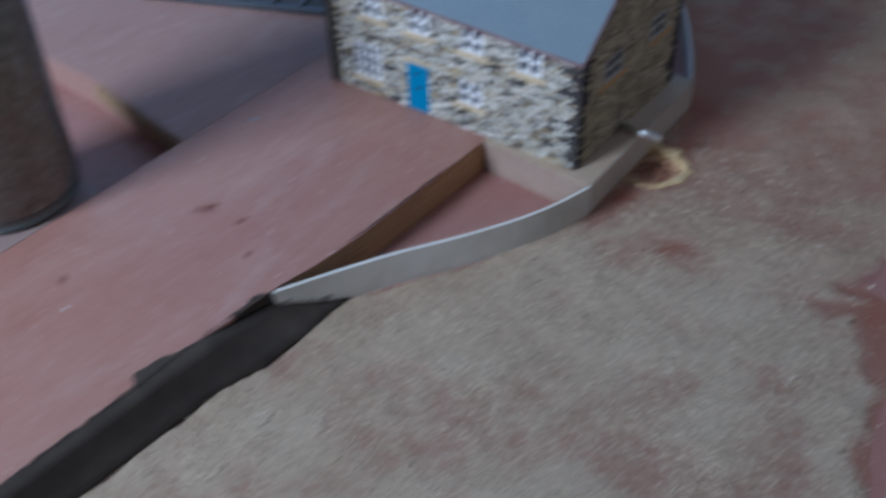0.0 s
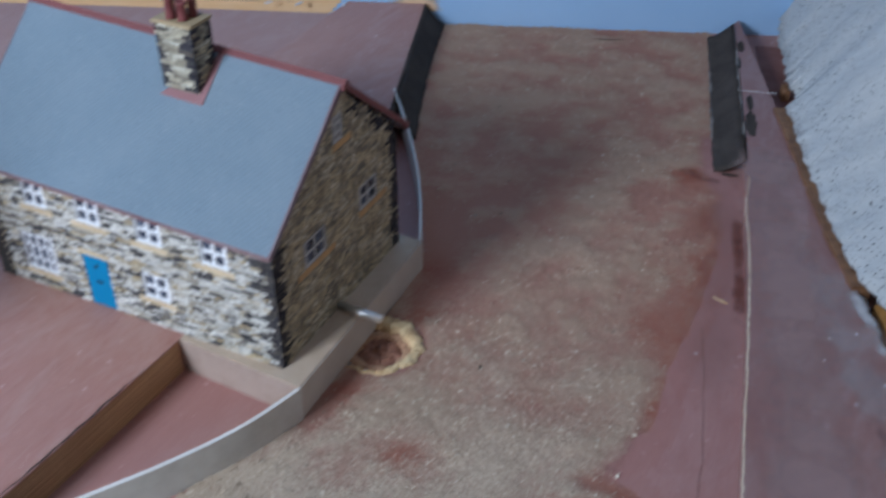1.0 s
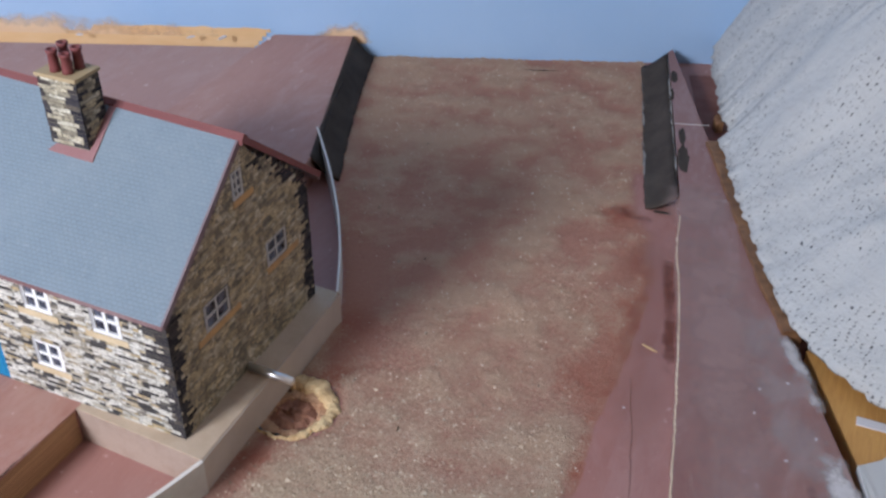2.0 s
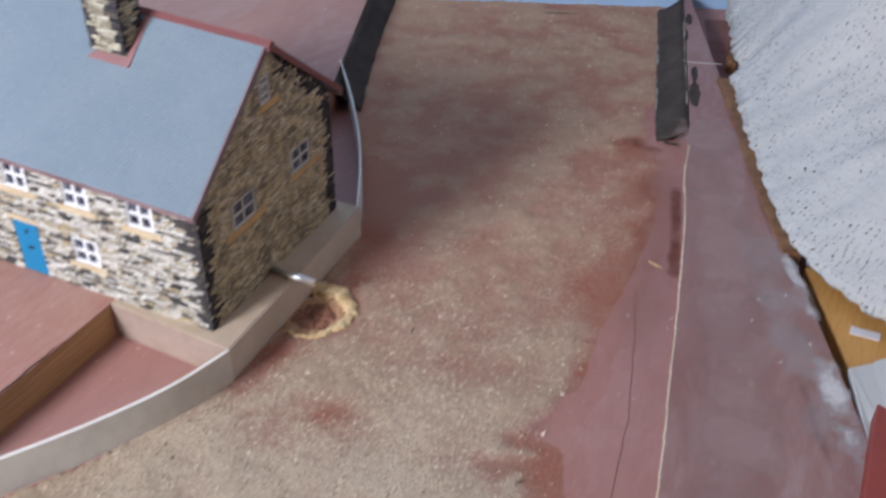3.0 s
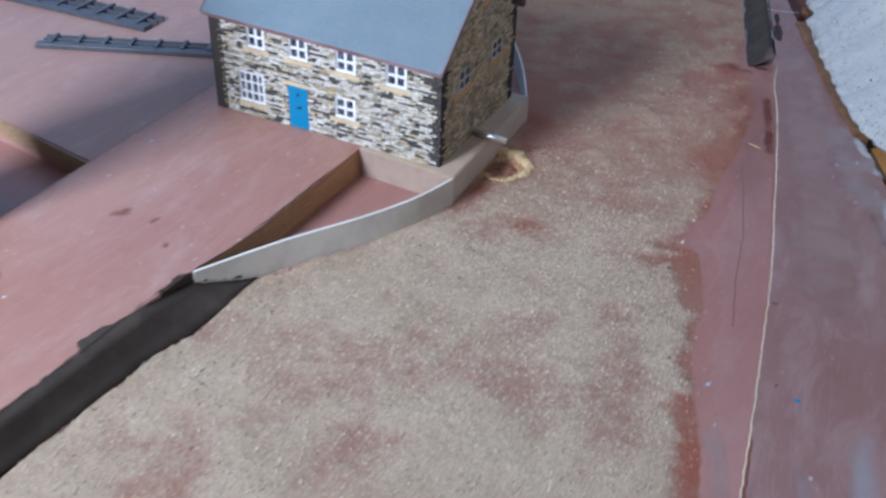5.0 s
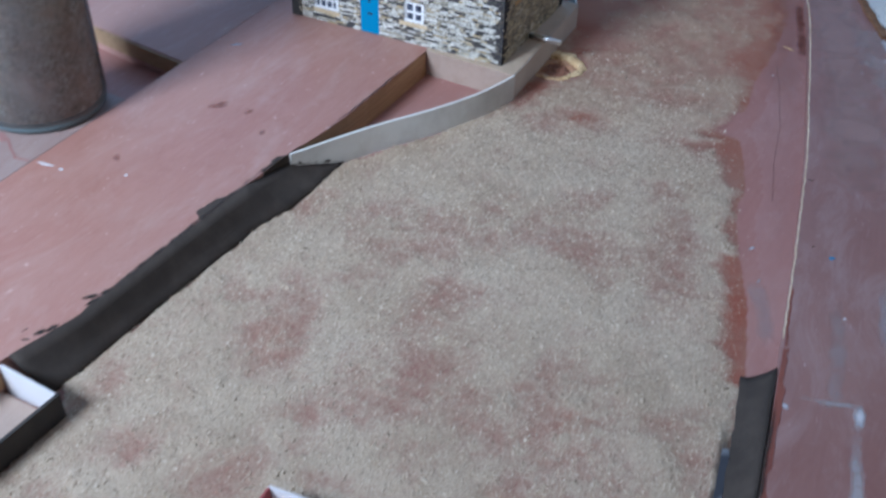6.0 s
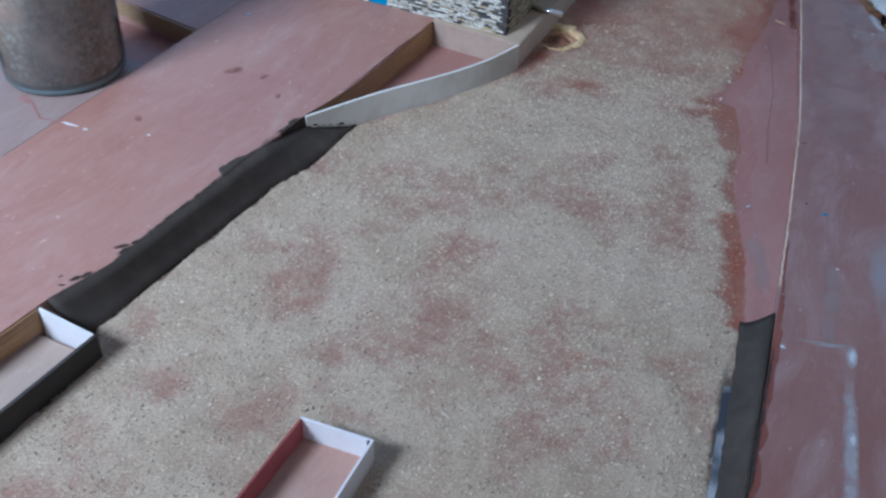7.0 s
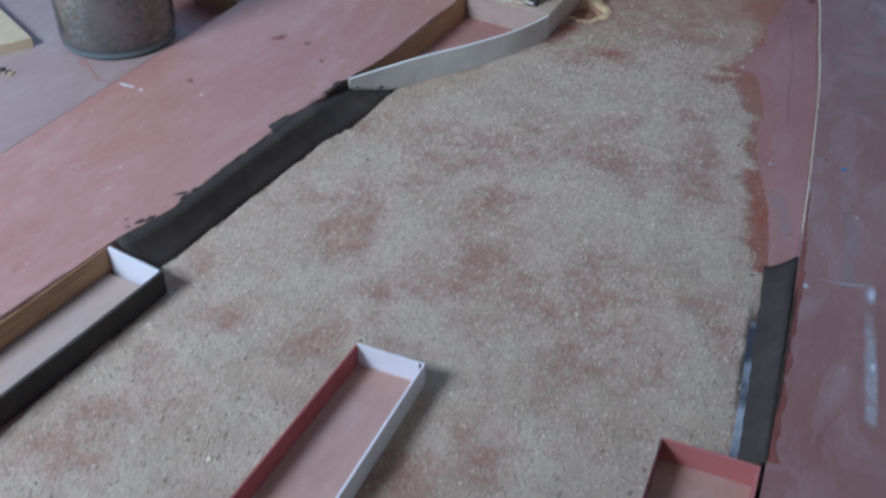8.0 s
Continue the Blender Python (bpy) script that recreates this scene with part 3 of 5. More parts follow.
ramp_c = ramp("painted_ramp", [(201.6, -171), (208.3, -235), (215, -297)], [(189, -172), (197.6, -234), (206.2, -297)], RTOP, "charcoal painted ramp beside the drying paint", 17)
ramp_d = ramp("painted_ramp", [(131, 255), (84.5, 438)], [(114.5, 254), (69.5, 432)], RTOP, "charcoal painted ramp against the far board", 19)

bm = bmesh.new()
strip(bm, rough_line([(194.6, -213), (198.6, -241), (202.6, -270), (205.6, -296)], 4, 0.3, 23), -3.0, 0.2, 1.7)
thing("wet_paint_strip", bm, WETGREY, "wet paint strip with a pale glint at the ramp foot", "tape")

# board on the right of the bed
RLINE = smooth_line([(240, -640), (215, -297), (201.8, -168), (194.4, -101), (186, -36), (181, 0), (172.6, 48), (160.6, 115), (150.5, 167), (140.4, 209), (131.8, 255), (84.5, 440)], 5)
RIGHT = [(84.5, 440), wall_point(214, 3), (144, 298), (186, 187), (200, 157), (231.5, 84), (262, 10), (330, -150), (420, -640)]
bm = bmesh.new()
prism(bm, RLINE + [p for p in RIGHT[1:]][::1], 0, RTOP, 0.35)
rboard = thing("side_board", bm, RIGHTBOARD, "dull purple-red primed board on the far side", "board", kind="structure")
bm = bmesh.new()
edge = [p for p in RLINE if -165 < p[1] < 252]
strip(bm, rough_line(edge, 1.8, 0.32, 5), 0.6, RTOP - 1.4, RTOP + 0.12)
part("raw_edge", bm, TANEDGE, rboard, "pale splintered plywood edge")

# blue backdrop with its bare lower edge
bm = bmesh.new()
prism(bm, [wall_point(-1750), wall_point(1100), wall_point(1100, -30), wall_point(-1750, -30)], -920, 2000)
wall_far = thing("wall_north", bm, BLUEWALL, "sky blue painted backdrop wall", "wall", kind="structure")
bm = bmesh.new()
tops = [(t, 19.5 + 1.6 * nz(t, 0, 26, 3) + 0.7 * nz(t, 5, 6, 3) - (4.0 if t < -190 else 0)) for t in range(-620, -62, 3)]
for k, ((s0, z0), (s1, z1)) in enumerate(zip(tops, tops[1:])):
    low = 0 if s1 < -80 else 20 * (s1 + 80) / 18
    a, b, c, d = wall_point(s0, 0.5), wall_point(s1, 0.5), wall_point(s1, 0.1), wall_point(s0, 0.1)
    bm.faces.new((vert(bm, *a, min(low, z0 - 1)), vert(bm, *b, min(low, z1 - 1)), vert(bm, *b, z1), vert(bm, *a, z0)))
    bm.faces.new((vert(bm, *a, z0), vert(bm, *b, z1), vert(bm, *c, z1), vert(bm, *d, z0)))
bmesh.ops.remove_doubles(bm, verts=list(bm.verts), dist=1e-6)
part("bare_strip", bm, BARE, wall_far, "bare orange-brown hardboard strip with torn paint edge")



def worn(name, s0, s1, out, z0, z1, seed):
    """Bare orange board showing through worn paint, fading upwards."""
    m = Mat(name, 0.8, spec=0.15)
    at = m.node("ShaderNodeAttribute")
    at.attribute_name = "film"
    a = m.math("ADD", m.math("MULTIPLY", at.outputs["Fac"], 1.6), m.math("MULTIPLY", m.math("SUBTRACT", m.noise(60, 5, 0.7), 0.6), 1.8))
    m.colour(m.mix(m.noise(35, 4), (0.70, 0.42, 0.22), (0.78, 0.60, 0.44)))
    m.link(m.ramp(a, [(0.1, 0.0), (0.9, 0.95)]), m.b.inputs["Alpha"])
    n = max(8, int((s1 - s0) / 4))
    co, film = [], []
    for j in range(7):
        for i in range(n + 1):
            u = s0 + (s1 - s0) * i / n
            co.append(tuple(c * MM for c in (*wall_point(u, out), z0 + (z1 - z0) * j / 6)))
            film.append(max(0.0, (1 - j / 6) * min(1.0, 3 * i / n, 3 * (n - i) / n) * (0.85 + 0.6 * nz(u, j, 40, seed))))
    me = bpy.data.meshes.new(name)
    me.from_pydata(co, [], [(j * (n + 1) + i, j * (n + 1) + i + 1, (j + 1) * (n + 1) + i + 1, (j + 1) * (n + 1) + i) for j in range(6) for i in range(n)])
    me.attributes.new("film", "FLOAT", "POINT").data.foreach_set("value", film)
    me.materials.append(m.m)
    ob = new(name, me)
    ob.parent = wall_far
    return tagged(ob, "bare orange board through worn blue paint")


worn("worn_paint", -620, -60, 0.9, 13, 30, 3)
worn("worn_paint", -40, 14, 0.5, 10, 29, 6)

# ---- house ----
house = thing("model_house", None, None, "card model cottage with printed stone walls and grey slate roof", "model house")
HL, HD, EAVE, RIDGE, RY = -147.0, 98.0, 72.6, 117.0, 54.0
WINS = [(-122.4, -110.4, 59.7, 73.9), (-94.6, -82.1, 59.2, 73.0), (-64.3, -51.5, 58.7, 72.2), (-33.3, -20.3, 57.7, 71.4), (-65.6, -52.3, 30.6, 43.6)]
RISE = 3.0 / 147     # the roof rises a little towards the far end
lift = lambda x: -RISE * x
rlift = lambda x: -2.1 * RISE * x
BIG = (-130.8, -112.8, 25, 44.2)
DOOR = (-96.8, -83.5, TOP + 0.2, 42.6)
GWINS = [(21.0, 37.0, 51.3, 63.6), (64.2, 79.3, 53.0, 64.6), (47.0, 54.2, 94.0, 105.6)]


face_front = lambda u, v, d: (u, d, v)
face_gable = lambda u, v, d: (-d, u, v)


def holed(bm, us, vs, holes, inside_fn, at):
    """A slab of grid cells with openings; at(u, v, depth) gives the place; depth 0 outer, 1 inner."""
    us = sorted(set(us + [c for h in holes for c in h[:2]]))
    vs = sorted(set(vs + [c for h in holes for c in h[2:]]))
    solid = {}
    for i in range(len(us) - 1):
        for j in range(len(vs) - 1):
            u, v = (us[i] + us[i + 1]) / 2, (vs[j] + vs[j + 1]) / 2
            solid[i, j] = inside_fn(u, v) and not any(h[0] < u < h[1] and h[2] < v < h[3] for h in holes)
    made = {}

    def p(i, j, d):
        if (i, j, d) not in made:
            made[i, j, d] = vert(bm, *at(us[i], vs[j], d))
        return made[i, j, d]

    for (i, j), ok in solid.items():
        if not ok:
            continue
        q = ((i, j), (i + 1, j), (i + 1, j + 1), (i, j + 1))
        for d in (0, 1):
            bm.faces.new([p(*c, d) for c in (q if d == 0 else q[::-1])])
        for (di, dj), (a, b) in (((0, -1), (0, 1)), ((1, 0), (1, 2)), ((0, 1), (2, 3)), ((-1, 0), (3, 0))):
            if not solid.get((i + di, j + dj), False):
                bm.faces.new((p(*q[a], 0), p(*q[b], 0), p(*q[b], 1), p(*q[a], 1)))


def gable_top(y):
    return EAVE + (RIDGE - EAVE) * (1 - abs(y - RY) / RY) - 0.6


bm = bmesh.new()
holed(bm, [HL, 0], [TOP, 74.2], WINS + [BIG, DOOR], lambda u, v: True, lambda u, v, d: (u, 1.5 * d, v + (lift(u) - 1.7 if v > 74 else 0)))
front = part("front_wall", bm, MORTAR, house, "printed stone front wall")
bm = bmesh.new()
holed(bm, [HL, 0], [TOP, EAVE], [], lambda u, v: True, lambda u, v, d: (u, HD - 1.5 * d, v))
part("rear_wall", bm, MORTAR, house)
gables = []
for gx, sgn in ((0, -1), (HL, 1)):
    bm = bmesh.new()
    if gx == 0:
        # a pentagon card with real openings
        out = [(1.5, TOP), (HD - 1.5, TOP), (HD - 1.5, EAVE - 3), (RY, RIDGE - 1.2), (1.5, EAVE - 0.8)]
        vs2 = [vert(bm, 0, y, z) for y, z in out]
        es = [bm.edges.new((vs2[k], vs2[(k + 1) % 5])) for k in range(5)]
        for y0, y1, z0, z1 in GWINS:
            w = [vert(bm, 0, y, z) for y, z in ((y0, z0), (y1, z0), (y1, z1), (y0, z1))]
            es += [bm.edges.new((w[k], w[(k + 1) % 4])) for k in range(4)]
        bmesh.ops.triangle_fill(bm, edges=es, use_beauty=True)
    else:
        bm.faces.new([vert(bm, HL, y, z) for y, z in ((1.5, TOP), (HD - 1.5, TOP), (HD - 1.5, EAVE - 3), (RY, RIDGE - 1.2), (1.5, EAVE - 0.8))])
    got = bmesh.ops.extrude_face_region(bm, geom=list(bm.faces))
    bmesh.ops.translate(bm, verts=[v for v in got["geom"] if isinstance(v, bmesh.types.BMVert)], vec=(sgn * 1.5 * MM, 0, 0))
    gables.append(part("gable_wall", bm, MORTAR, house, "printed stone gable wall"))


def slab(bm, at, a, b, c, d, d0, d1):
    v = [vert(bm, *at(x, y, dd)) for dd in (d0, d1) for x, y in ((a, c), (b, c), (b, d), (a, d))]
    for q in ((0, 1, 2, 3), (4, 7, 6, 5), (0, 4, 5, 1), (1, 5, 6, 2), (2, 6, 7, 3), (3, 7, 4, 0)):
        bm.faces.new([v[k] for k in q])


def cut(rects, holes):
    """Rectangles less the openings, as smaller rectangles."""
    for q in holes:
        out = []
        for a, b, c, d in rects:
            if a >= q[1] or b <= q[0] or c >= q[3] or d <= q[2]:
                out.append((a, b, c, d))
                continue
            out += [(a, q[0], c, d), (q[1], b, c, d)]
            out += [(max(a, q[0]), min(b, q[1]), c, q[2]), (max(a, q[0]), min(b, q[1]), q[3], d)]
        rects = [r for r in out if r[1] - r[0] > 0.4 and r[3] - r[2] > 0.4]
    return rects


def stones(u0, u1, v0, top_fn, holes, at, seed, quoin, course=1.55, long=4.4):
    """Courses of thin stones proud of the card, and the dark corner stones apart."""
    rngs = random.Random(seed)
    plain, dark = bmesh.new(), bmesh.new()
    v = v0
    while True:
        h = course * rngs.uniform(0.8, 1.25)
        u = u0 - rngs.uniform(0, 2)
        if v > max(top_fn(u0), top_fn(u1), top_fn((u0 + u1) / 2)):
            break
        while u < u1:
            w = long * rngs.choice((0.35, 0.6, 0.9, 1.2, 1.7))
            a, b, c, d = max(u, u0), min(u + w - 0.22, u1), v, v + h - 0.3
            u += w
            d = min(d, top_fn(a), top_fn(b))
            if b - a < 0.5 or d - c < 0.45:
                continue
            reach = quoin * rngs.uniform(0.5, 1.25)
            rake = quoin and b > 62 and top_fn(b) - d < 7 and v > 66 and rngs.random() < 0.6
            bm = dark if rake or ((u1 - b) < reach * 0.6 or (a - u0) < reach * 0.42) and rngs.random() < 0.93 else plain
            lift = rngs.uniform(0.08, 0.22)
            for a, b, c, d in cut([(a, b, c, d)], holes):
                j = lambda: rngs.uniform(-0.13, 0.13)
                corners = [(min(max(x + j(), u0), u1), y + j()) for x, y in ((a, c), (b, c), (b, d), (a, d))]
                o = [vert(bm, *at(x, y, 0.0)) for x, y in corners]
                t = [vert(bm, *at(x, y, -lift)) for x, y in corners]
                bm.faces.new(t)
                for k in range(4):
                    bm.faces.new((o[k], o[(k + 1) % 4], t[(k + 1) % 4], t[k]))
        v += h
    return plain, dark


def single_stones(u0, u1, v0, v1, holes, at, seed, parent, corner, course=1.34, long=4.6):
    """The stones nearest the track bed, each a piece of its own, toothed into the dark corner stones."""
    rngs = random.Random(seed)
    v, n = v0, 0
    while v < v1 - 0.5:
        h = course * rngs.uniform(0.8, 1.25)
        top = min(v + h - 0.3, v1)
        tooth = u1 - (rngs.choice((2.0, 3.2, 4.6)) + (3.4 * rngs.random() if v > 50 else 0.0)) * (1 if n % 2 else 1.55)
        n += 1
        u = tooth
        while u < u1:
            w = rngs.uniform(2.2, 4.0)
            slab(corner, at, u + 0.1, min(u + w - 0.1, u1), v + rngs.uniform(0, 0.1), top - rngs.uniform(0, 0.1), -rngs.uniform(0.08, 0.2), 0.0)
            u += w
        u = u0
        while u < tooth - 0.8:
            w = min(long * rngs.choice((0.35, 0.6, 0.9, 1.2, 1.7)), tooth - u)
            a, b, c, d = u, u + w - 0.22, v, top
            u += w
            if b - a < 0.4:
                continue
            for a, b, c, d in cut([(a, b, c, d)], holes):
                bm = bmesh.new()
                cs = [(x + rngs.uniform(-0.15, 0.15), y + rngs.uniform(-0.15, 0.15)) for x, y in ((a, c), (b, c), (b, d), (a, d))]
                lift = rngs.uniform(0.08, 0.22)
                o, t = [vert(bm, *at(x, y, 0.0)) for x, y in cs], [vert(bm, *at(x, y, -lift)) for x, y in cs]
                bm.faces.new(t)
                for k in range(4):
                    bm.faces.new((o[k], o[(k + 1) % 4], t[(k + 1) % 4], t[k]))
                part("stone", bm, STONESINGLE, parent)
        v += h


def grow(h, d, up=0.0):
    return (h[0] - d, h[1] + d, h[2] - d, h[3] + d + up)


fholes = [grow(w, 0.2) for w in WINS] + [BIG, DOOR] + [(w[0] - 3.8, w[1] + 2.6, w[2] - 3.2, w[2]) for w in WINS] + [(BIG[0] - 0.8, BIG[1] + 1.1, BIG[2] - 3.2, BIG[2])] + [(DOOR[0] - 1.5, DOOR[1] + 1.5, DOOR[3], DOOR[3] + 2.6)]
SPLIT = -36.0
pl, dk = stones(HL + 6.8, SPLIT, TOP + 0.2, lambda u: EAVE - 0.2 + lift(u), fholes, lambda u, v, d: (u, d, v), 3, 0, 1.34, 4.6)
tagged(part("stonework", pl, STONE, front, "cream, ochre and black printed stones"), kind="stuff")
dk.free()
dk = bmesh.new()
single_stones(SPLIT, 0, TOP + 0.2, EAVE - 0.2, fholes, face_front, 71, front, dk)
tagged(part("quoining", dk, QUOIN, front, "near-black printed corner stones"), kind="stuff")
bm = bmesh.new()
box(bm, HL - 0.8, HL + 6.6, -0.5, 0, TOP, EAVE + 2.4)
part("dark_pilaster", bm, DARKCARD, front, "dark painted corner strip")
rngq = random.Random(77)
bm = bmesh.new()
for k in range(16):
    v, w = TOP + 3 + 3.3 * k + rngq.uniform(-1, 1), rngq.uniform(0.5, 1.3)
    slab(bm, face_front, HL + 6.5 - w - rngq.uniform(0, 1.2), HL + 6.5, v, v + rngq.uniform(0.5, 1.2), -0.6, -0.45)
tagged(part("worn_chips", bm, STONESIDE, front, "pale worn chips on the corner strip"), kind="stuff")
GREACH = [(5.4, 6.4), (0.8, 8.6), (0.4, 6.0)]
gholes = [grow(w, 0.3) for w in GWINS] + [(w[0] - g[0] - 0.2, w[1] + g[1] + 0.2, w[2] - 3.2, w[2]) for w, g in zip(GWINS, GREACH)]
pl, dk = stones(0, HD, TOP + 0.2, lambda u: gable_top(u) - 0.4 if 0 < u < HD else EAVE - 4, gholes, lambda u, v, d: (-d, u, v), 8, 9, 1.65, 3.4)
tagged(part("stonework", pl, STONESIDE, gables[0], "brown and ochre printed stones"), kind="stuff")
tagged(part("quoining", dk, QUOIN, gables[0], "near-black printed corner stones"), kind="stuff")


def window(rect, at, cols, rows, frame_w=1.3, bar=0.9, paint=None, reach=(3.6, 2.4)):
    """Outer frame, its glazing bars, pane and sill."""
    u0, u1, v0, v1 = rect
    paint = paint or WHITE
    ring = [[(u0, v0), (u1, v0), (u1, v1), (u0, v1)], [(u0 + frame_w, v0 + frame_w), (u1 - frame_w, v0 + frame_w), (u1 - frame_w, v1 - frame_w * 0.7), (u0 + frame_w, v1 - frame_w * 0.7)]]
    bm = bmesh.new()
    p = {(r, k, d): vert(bm, *at(*ring[r][k], 0.05 + 0.65 * d)) for r in (0, 1) for k in range(4) for d in (0, 1)}
    for k in range(4):
        n = (k + 1) % 4
        for q in (((0, k, 0), (0, n, 0), (1, n, 0), (1, k, 0)), ((0, k, 1), (1, k, 1), (1, n, 1), (0, n, 1)), ((1, k, 0), (1, n, 0), (1, n, 1), (1, k, 1)), ((0, k, 0), (0, k, 1), (0, n, 1), (0, n, 0))):
            bm.faces.new([p[c] for c in q])
    w = part("window", bm, paint, house, "printed window frame")
    for k in range(1, cols):
        u = u0 + (u1 - u0) * k / cols
        bm = bmesh.new()
        slab(bm, at, u - bar / 2, u + bar / 2, v0 + frame_w, v1 - frame_w * 0.7, 0.15, 0.7)
        part("glazing_bar", bm, paint, w)
    for k in range(1, rows):
        v = v0 + (v1 - v0) * k / rows
        bm = bmesh.new()
        slab(bm, at, u0 + frame_w, u1 - frame_w, v - bar / 2, v + bar / 2, 0.2, 0.68)
        part("glazing_bar", bm, paint, w)
    bm = bmesh.new()
    slab(bm, at, u0, u1, v0, v1, 0.75, 1.0)
    part("pane", bm, GLAZING, w, "dark glazing")
    bm = bmesh.new()
    slab(bm, at, u0 - reach[0], u1 + reach[1], v0 - 3.0, v0 - 0.1, -0.25, 0.0)
    part("sill", bm, SILL if paint == WHITE else RUSTSILL, w, "ochre stone sill")
    bm = bmesh.new()
    slab(bm, at, u0 + 0.05, u0 + 1.5, v0 + 1.8, v1 - 0.1, -0.06, 0.04)
    part("reveal", bm, REVEAL, w, "grey shaded jamb")


for w in WINS:
    window(w, face_front, 2, 2, 1.7, 1.5)
window(BIG, face_front, 4, 3, 1.7, 1.1, None, (0.6, 0.9))
for k, w in enumerate(GWINS):
    window(w, face_gable, 2, 2 if k < 2 else 3, 1.3, 1.1, SHADEWIN, GREACH[k])
bm = bmesh.new()
box(bm, DOOR[0], DOOR[1], 0.25, 0.9, DOOR[2], DOOR[3])
for k in range(1, 4):
    u = DOOR[0] + (DOOR[1] - DOOR[0]) * k / 4
    box(bm, u - 1.35, u + 1.35, 0.1, 0.25, DOOR[2] + 1.5, DOOR[3] - 1.0)
door = part("door", bm, BLUE, house, "bright blue boarded front door")
bm = bmesh.new()
box(bm, DOOR[0] + 5.3, DOOR[0] + 8.6, -0.25, 0.1, 29.0, 30.1, 0.1)
part("letter_plate", bm, BLACK, door, "small dark letter plate")
bm = bmesh.new()
box(bm, DOOR[0] + 6.0, DOOR[0] + 7.3, -0.3, 0.1, 36.8, 38.6, 0.1)
part("knocker", bm, BLACK, door, "small dark knocker")
bm = bmesh.new()
box(bm, DOOR[0] - 1.5, DOOR[1] + 1.5, -0.3, 0, DOOR[3] + 0.2, DOOR[3] + 2.6)
part("lintel", bm, SILL, door, "ochre stone lintel")

# roof
roof = {}
for side in (-1, 1):
    bm = bmesh.new()
    y_e, z_e = (-2.0, EAVE - 0.6) if side < 0 else (RY * 2 - 2.0, EAVE + 1.2)
    L, R = HL - 3.5, 1.0
    uvl = bm.loops.layers.uv.new()
    n = Vector((0, -abs(RIDGE - z_e) * (1 if side < 0 else -1), abs(y_e - RY))).normalized() * 1.6
    low = [(L, y_e, z_e + lift(L)), (R, y_e, z_e), (R, RY, RIDGE), (L, RY, RIDGE + rlift(L))]
    a = [vert(bm, *p) for p in low]
    b = [vert(bm, p[0], p[1] + n.y, p[2] + n.z) for p in low]
    fs = [bm.faces.new(b), bm.faces.new(a[::-1])] + [bm.faces.new((a[k], a[(k + 1) % 4], b[(k + 1) % 4], b[k])) for k in range(4)]
    run = math.hypot(y_e - RY, z_e - RIDGE) * MM
    for f in fs:
        for lp in f.loops:
            lp[uvl].uv = (lp.vert.co.x, (lp.vert.co.z - z_e * MM) / ((RIDGE - z_e) * MM) * run)
    roof[side] = part("roof_slope", bm, SLATE, house, "blue-grey printed slate roof slope")
    nv = (n.y, n.z)
    for x0, x1 in ((R - 0.1, R + 0.8), (L - 0.8, L + 0.1)):
        vb = bmesh.new()
        v = [vert(vb, x, p[0], p[1] + (lift(x) if p[0] != RY else rlift(x))) for x in (x0, x1) for p in ((y_e, z_e - 0.7), (y_e + nv[0] * 1.2, z_e + nv[1] * 1.2), (RY, RIDGE + 2.2), (RY, RIDGE - 1.2))]
        for q in ((0, 1, 2, 3), (4, 7, 6, 5), (0, 4, 5, 1), (1, 5, 6, 2), (2, 6, 7, 3), (3, 7, 4, 0)):
            vb.faces.new([v[k] for k in q])
        part("bargeboard", vb, VERGE if side < 0 else TRIMRED, roof[side], "dull maroon verge strip")
    gb = bmesh.new()
    if side < 0:
        prism(gb, [(L, y_e - 0.9), (R, y_e - 0.9), (R, y_e), (L, y_e)], lambda x, y: z_e - 0.9 + lift(x), lambda x, y: z_e + 1.0 + lift(x), 0.2)
    else:
        box(gb, L, R, y_e, y_e + 1.3, z_e - 2.2, z_e + 0.7, 0.2)
    part("gutter", gb, DULLTRIM, roof[side], "maroon gutter strip")
bm = bmesh.new()
prism(bm, [(HL - 4, RY - 2.0), (3.4, RY - 2.0), (3.4, RY), (HL - 4, RY)], lambda x, y: RIDGE + 0.5 - 0.9 * (RY - y) + rlift(x), lambda x, y: RIDGE + 2.7 - 0.85 * (RY - y) + rlift(x))
prism(bm, [(HL - 4, RY), (3.4, RY), (3.4, RY + 2.0), (HL - 4, RY + 2.0)], lambda x, y: RIDGE + 0.5 - 0.9 * (y - RY) + rlift(x), lambda x, y: RIDGE + 2.7 - 0.85 * (y - RY) + rlift(x))
part("ridge_tiles", bm, TRIMRED, house, "maroon ridge strip")

# chimney: stack, cap, pots and its maroon flashing on the front slope
CX0, CX1, CY0, CY1, CT = -71.0, -53.8, 37.5, 50.0, 134.8
bm = bmesh.new()
box(bm, CX0 + 0.2, CX1 - 0.2, CY0 + 0.2, CY1 - 0.2, 100, CT)
chim = part("chimney", bm, MORTAR, house, "printed stone chimney stack")
slope = lambda y: RIDGE + 1.6 + 1.9 - (RIDGE - EAVE) / (RY) * abs(RY - y)
for k, (u0, u1, at, fn) in enumerate((
        (CX0, CX1, lambda u, v, d: (u, CY0 + 0.2 + d, v), lambda u: CT - 0.3),
        (CY0, CY1, lambda u, v, d: (CX1 - 0.2 - d, u, v), lambda u: CT - 0.3))):
    pl, dk = stones(u0, u1, 101 if k == 0 else 104, fn, [], at, 31 + k, 1.2)
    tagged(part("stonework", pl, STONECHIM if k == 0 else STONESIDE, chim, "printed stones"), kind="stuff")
    tagged(part("quoining", dk, QUOIN, chim, "dark printed stones"), kind="stuff")
bm = bmesh.new()
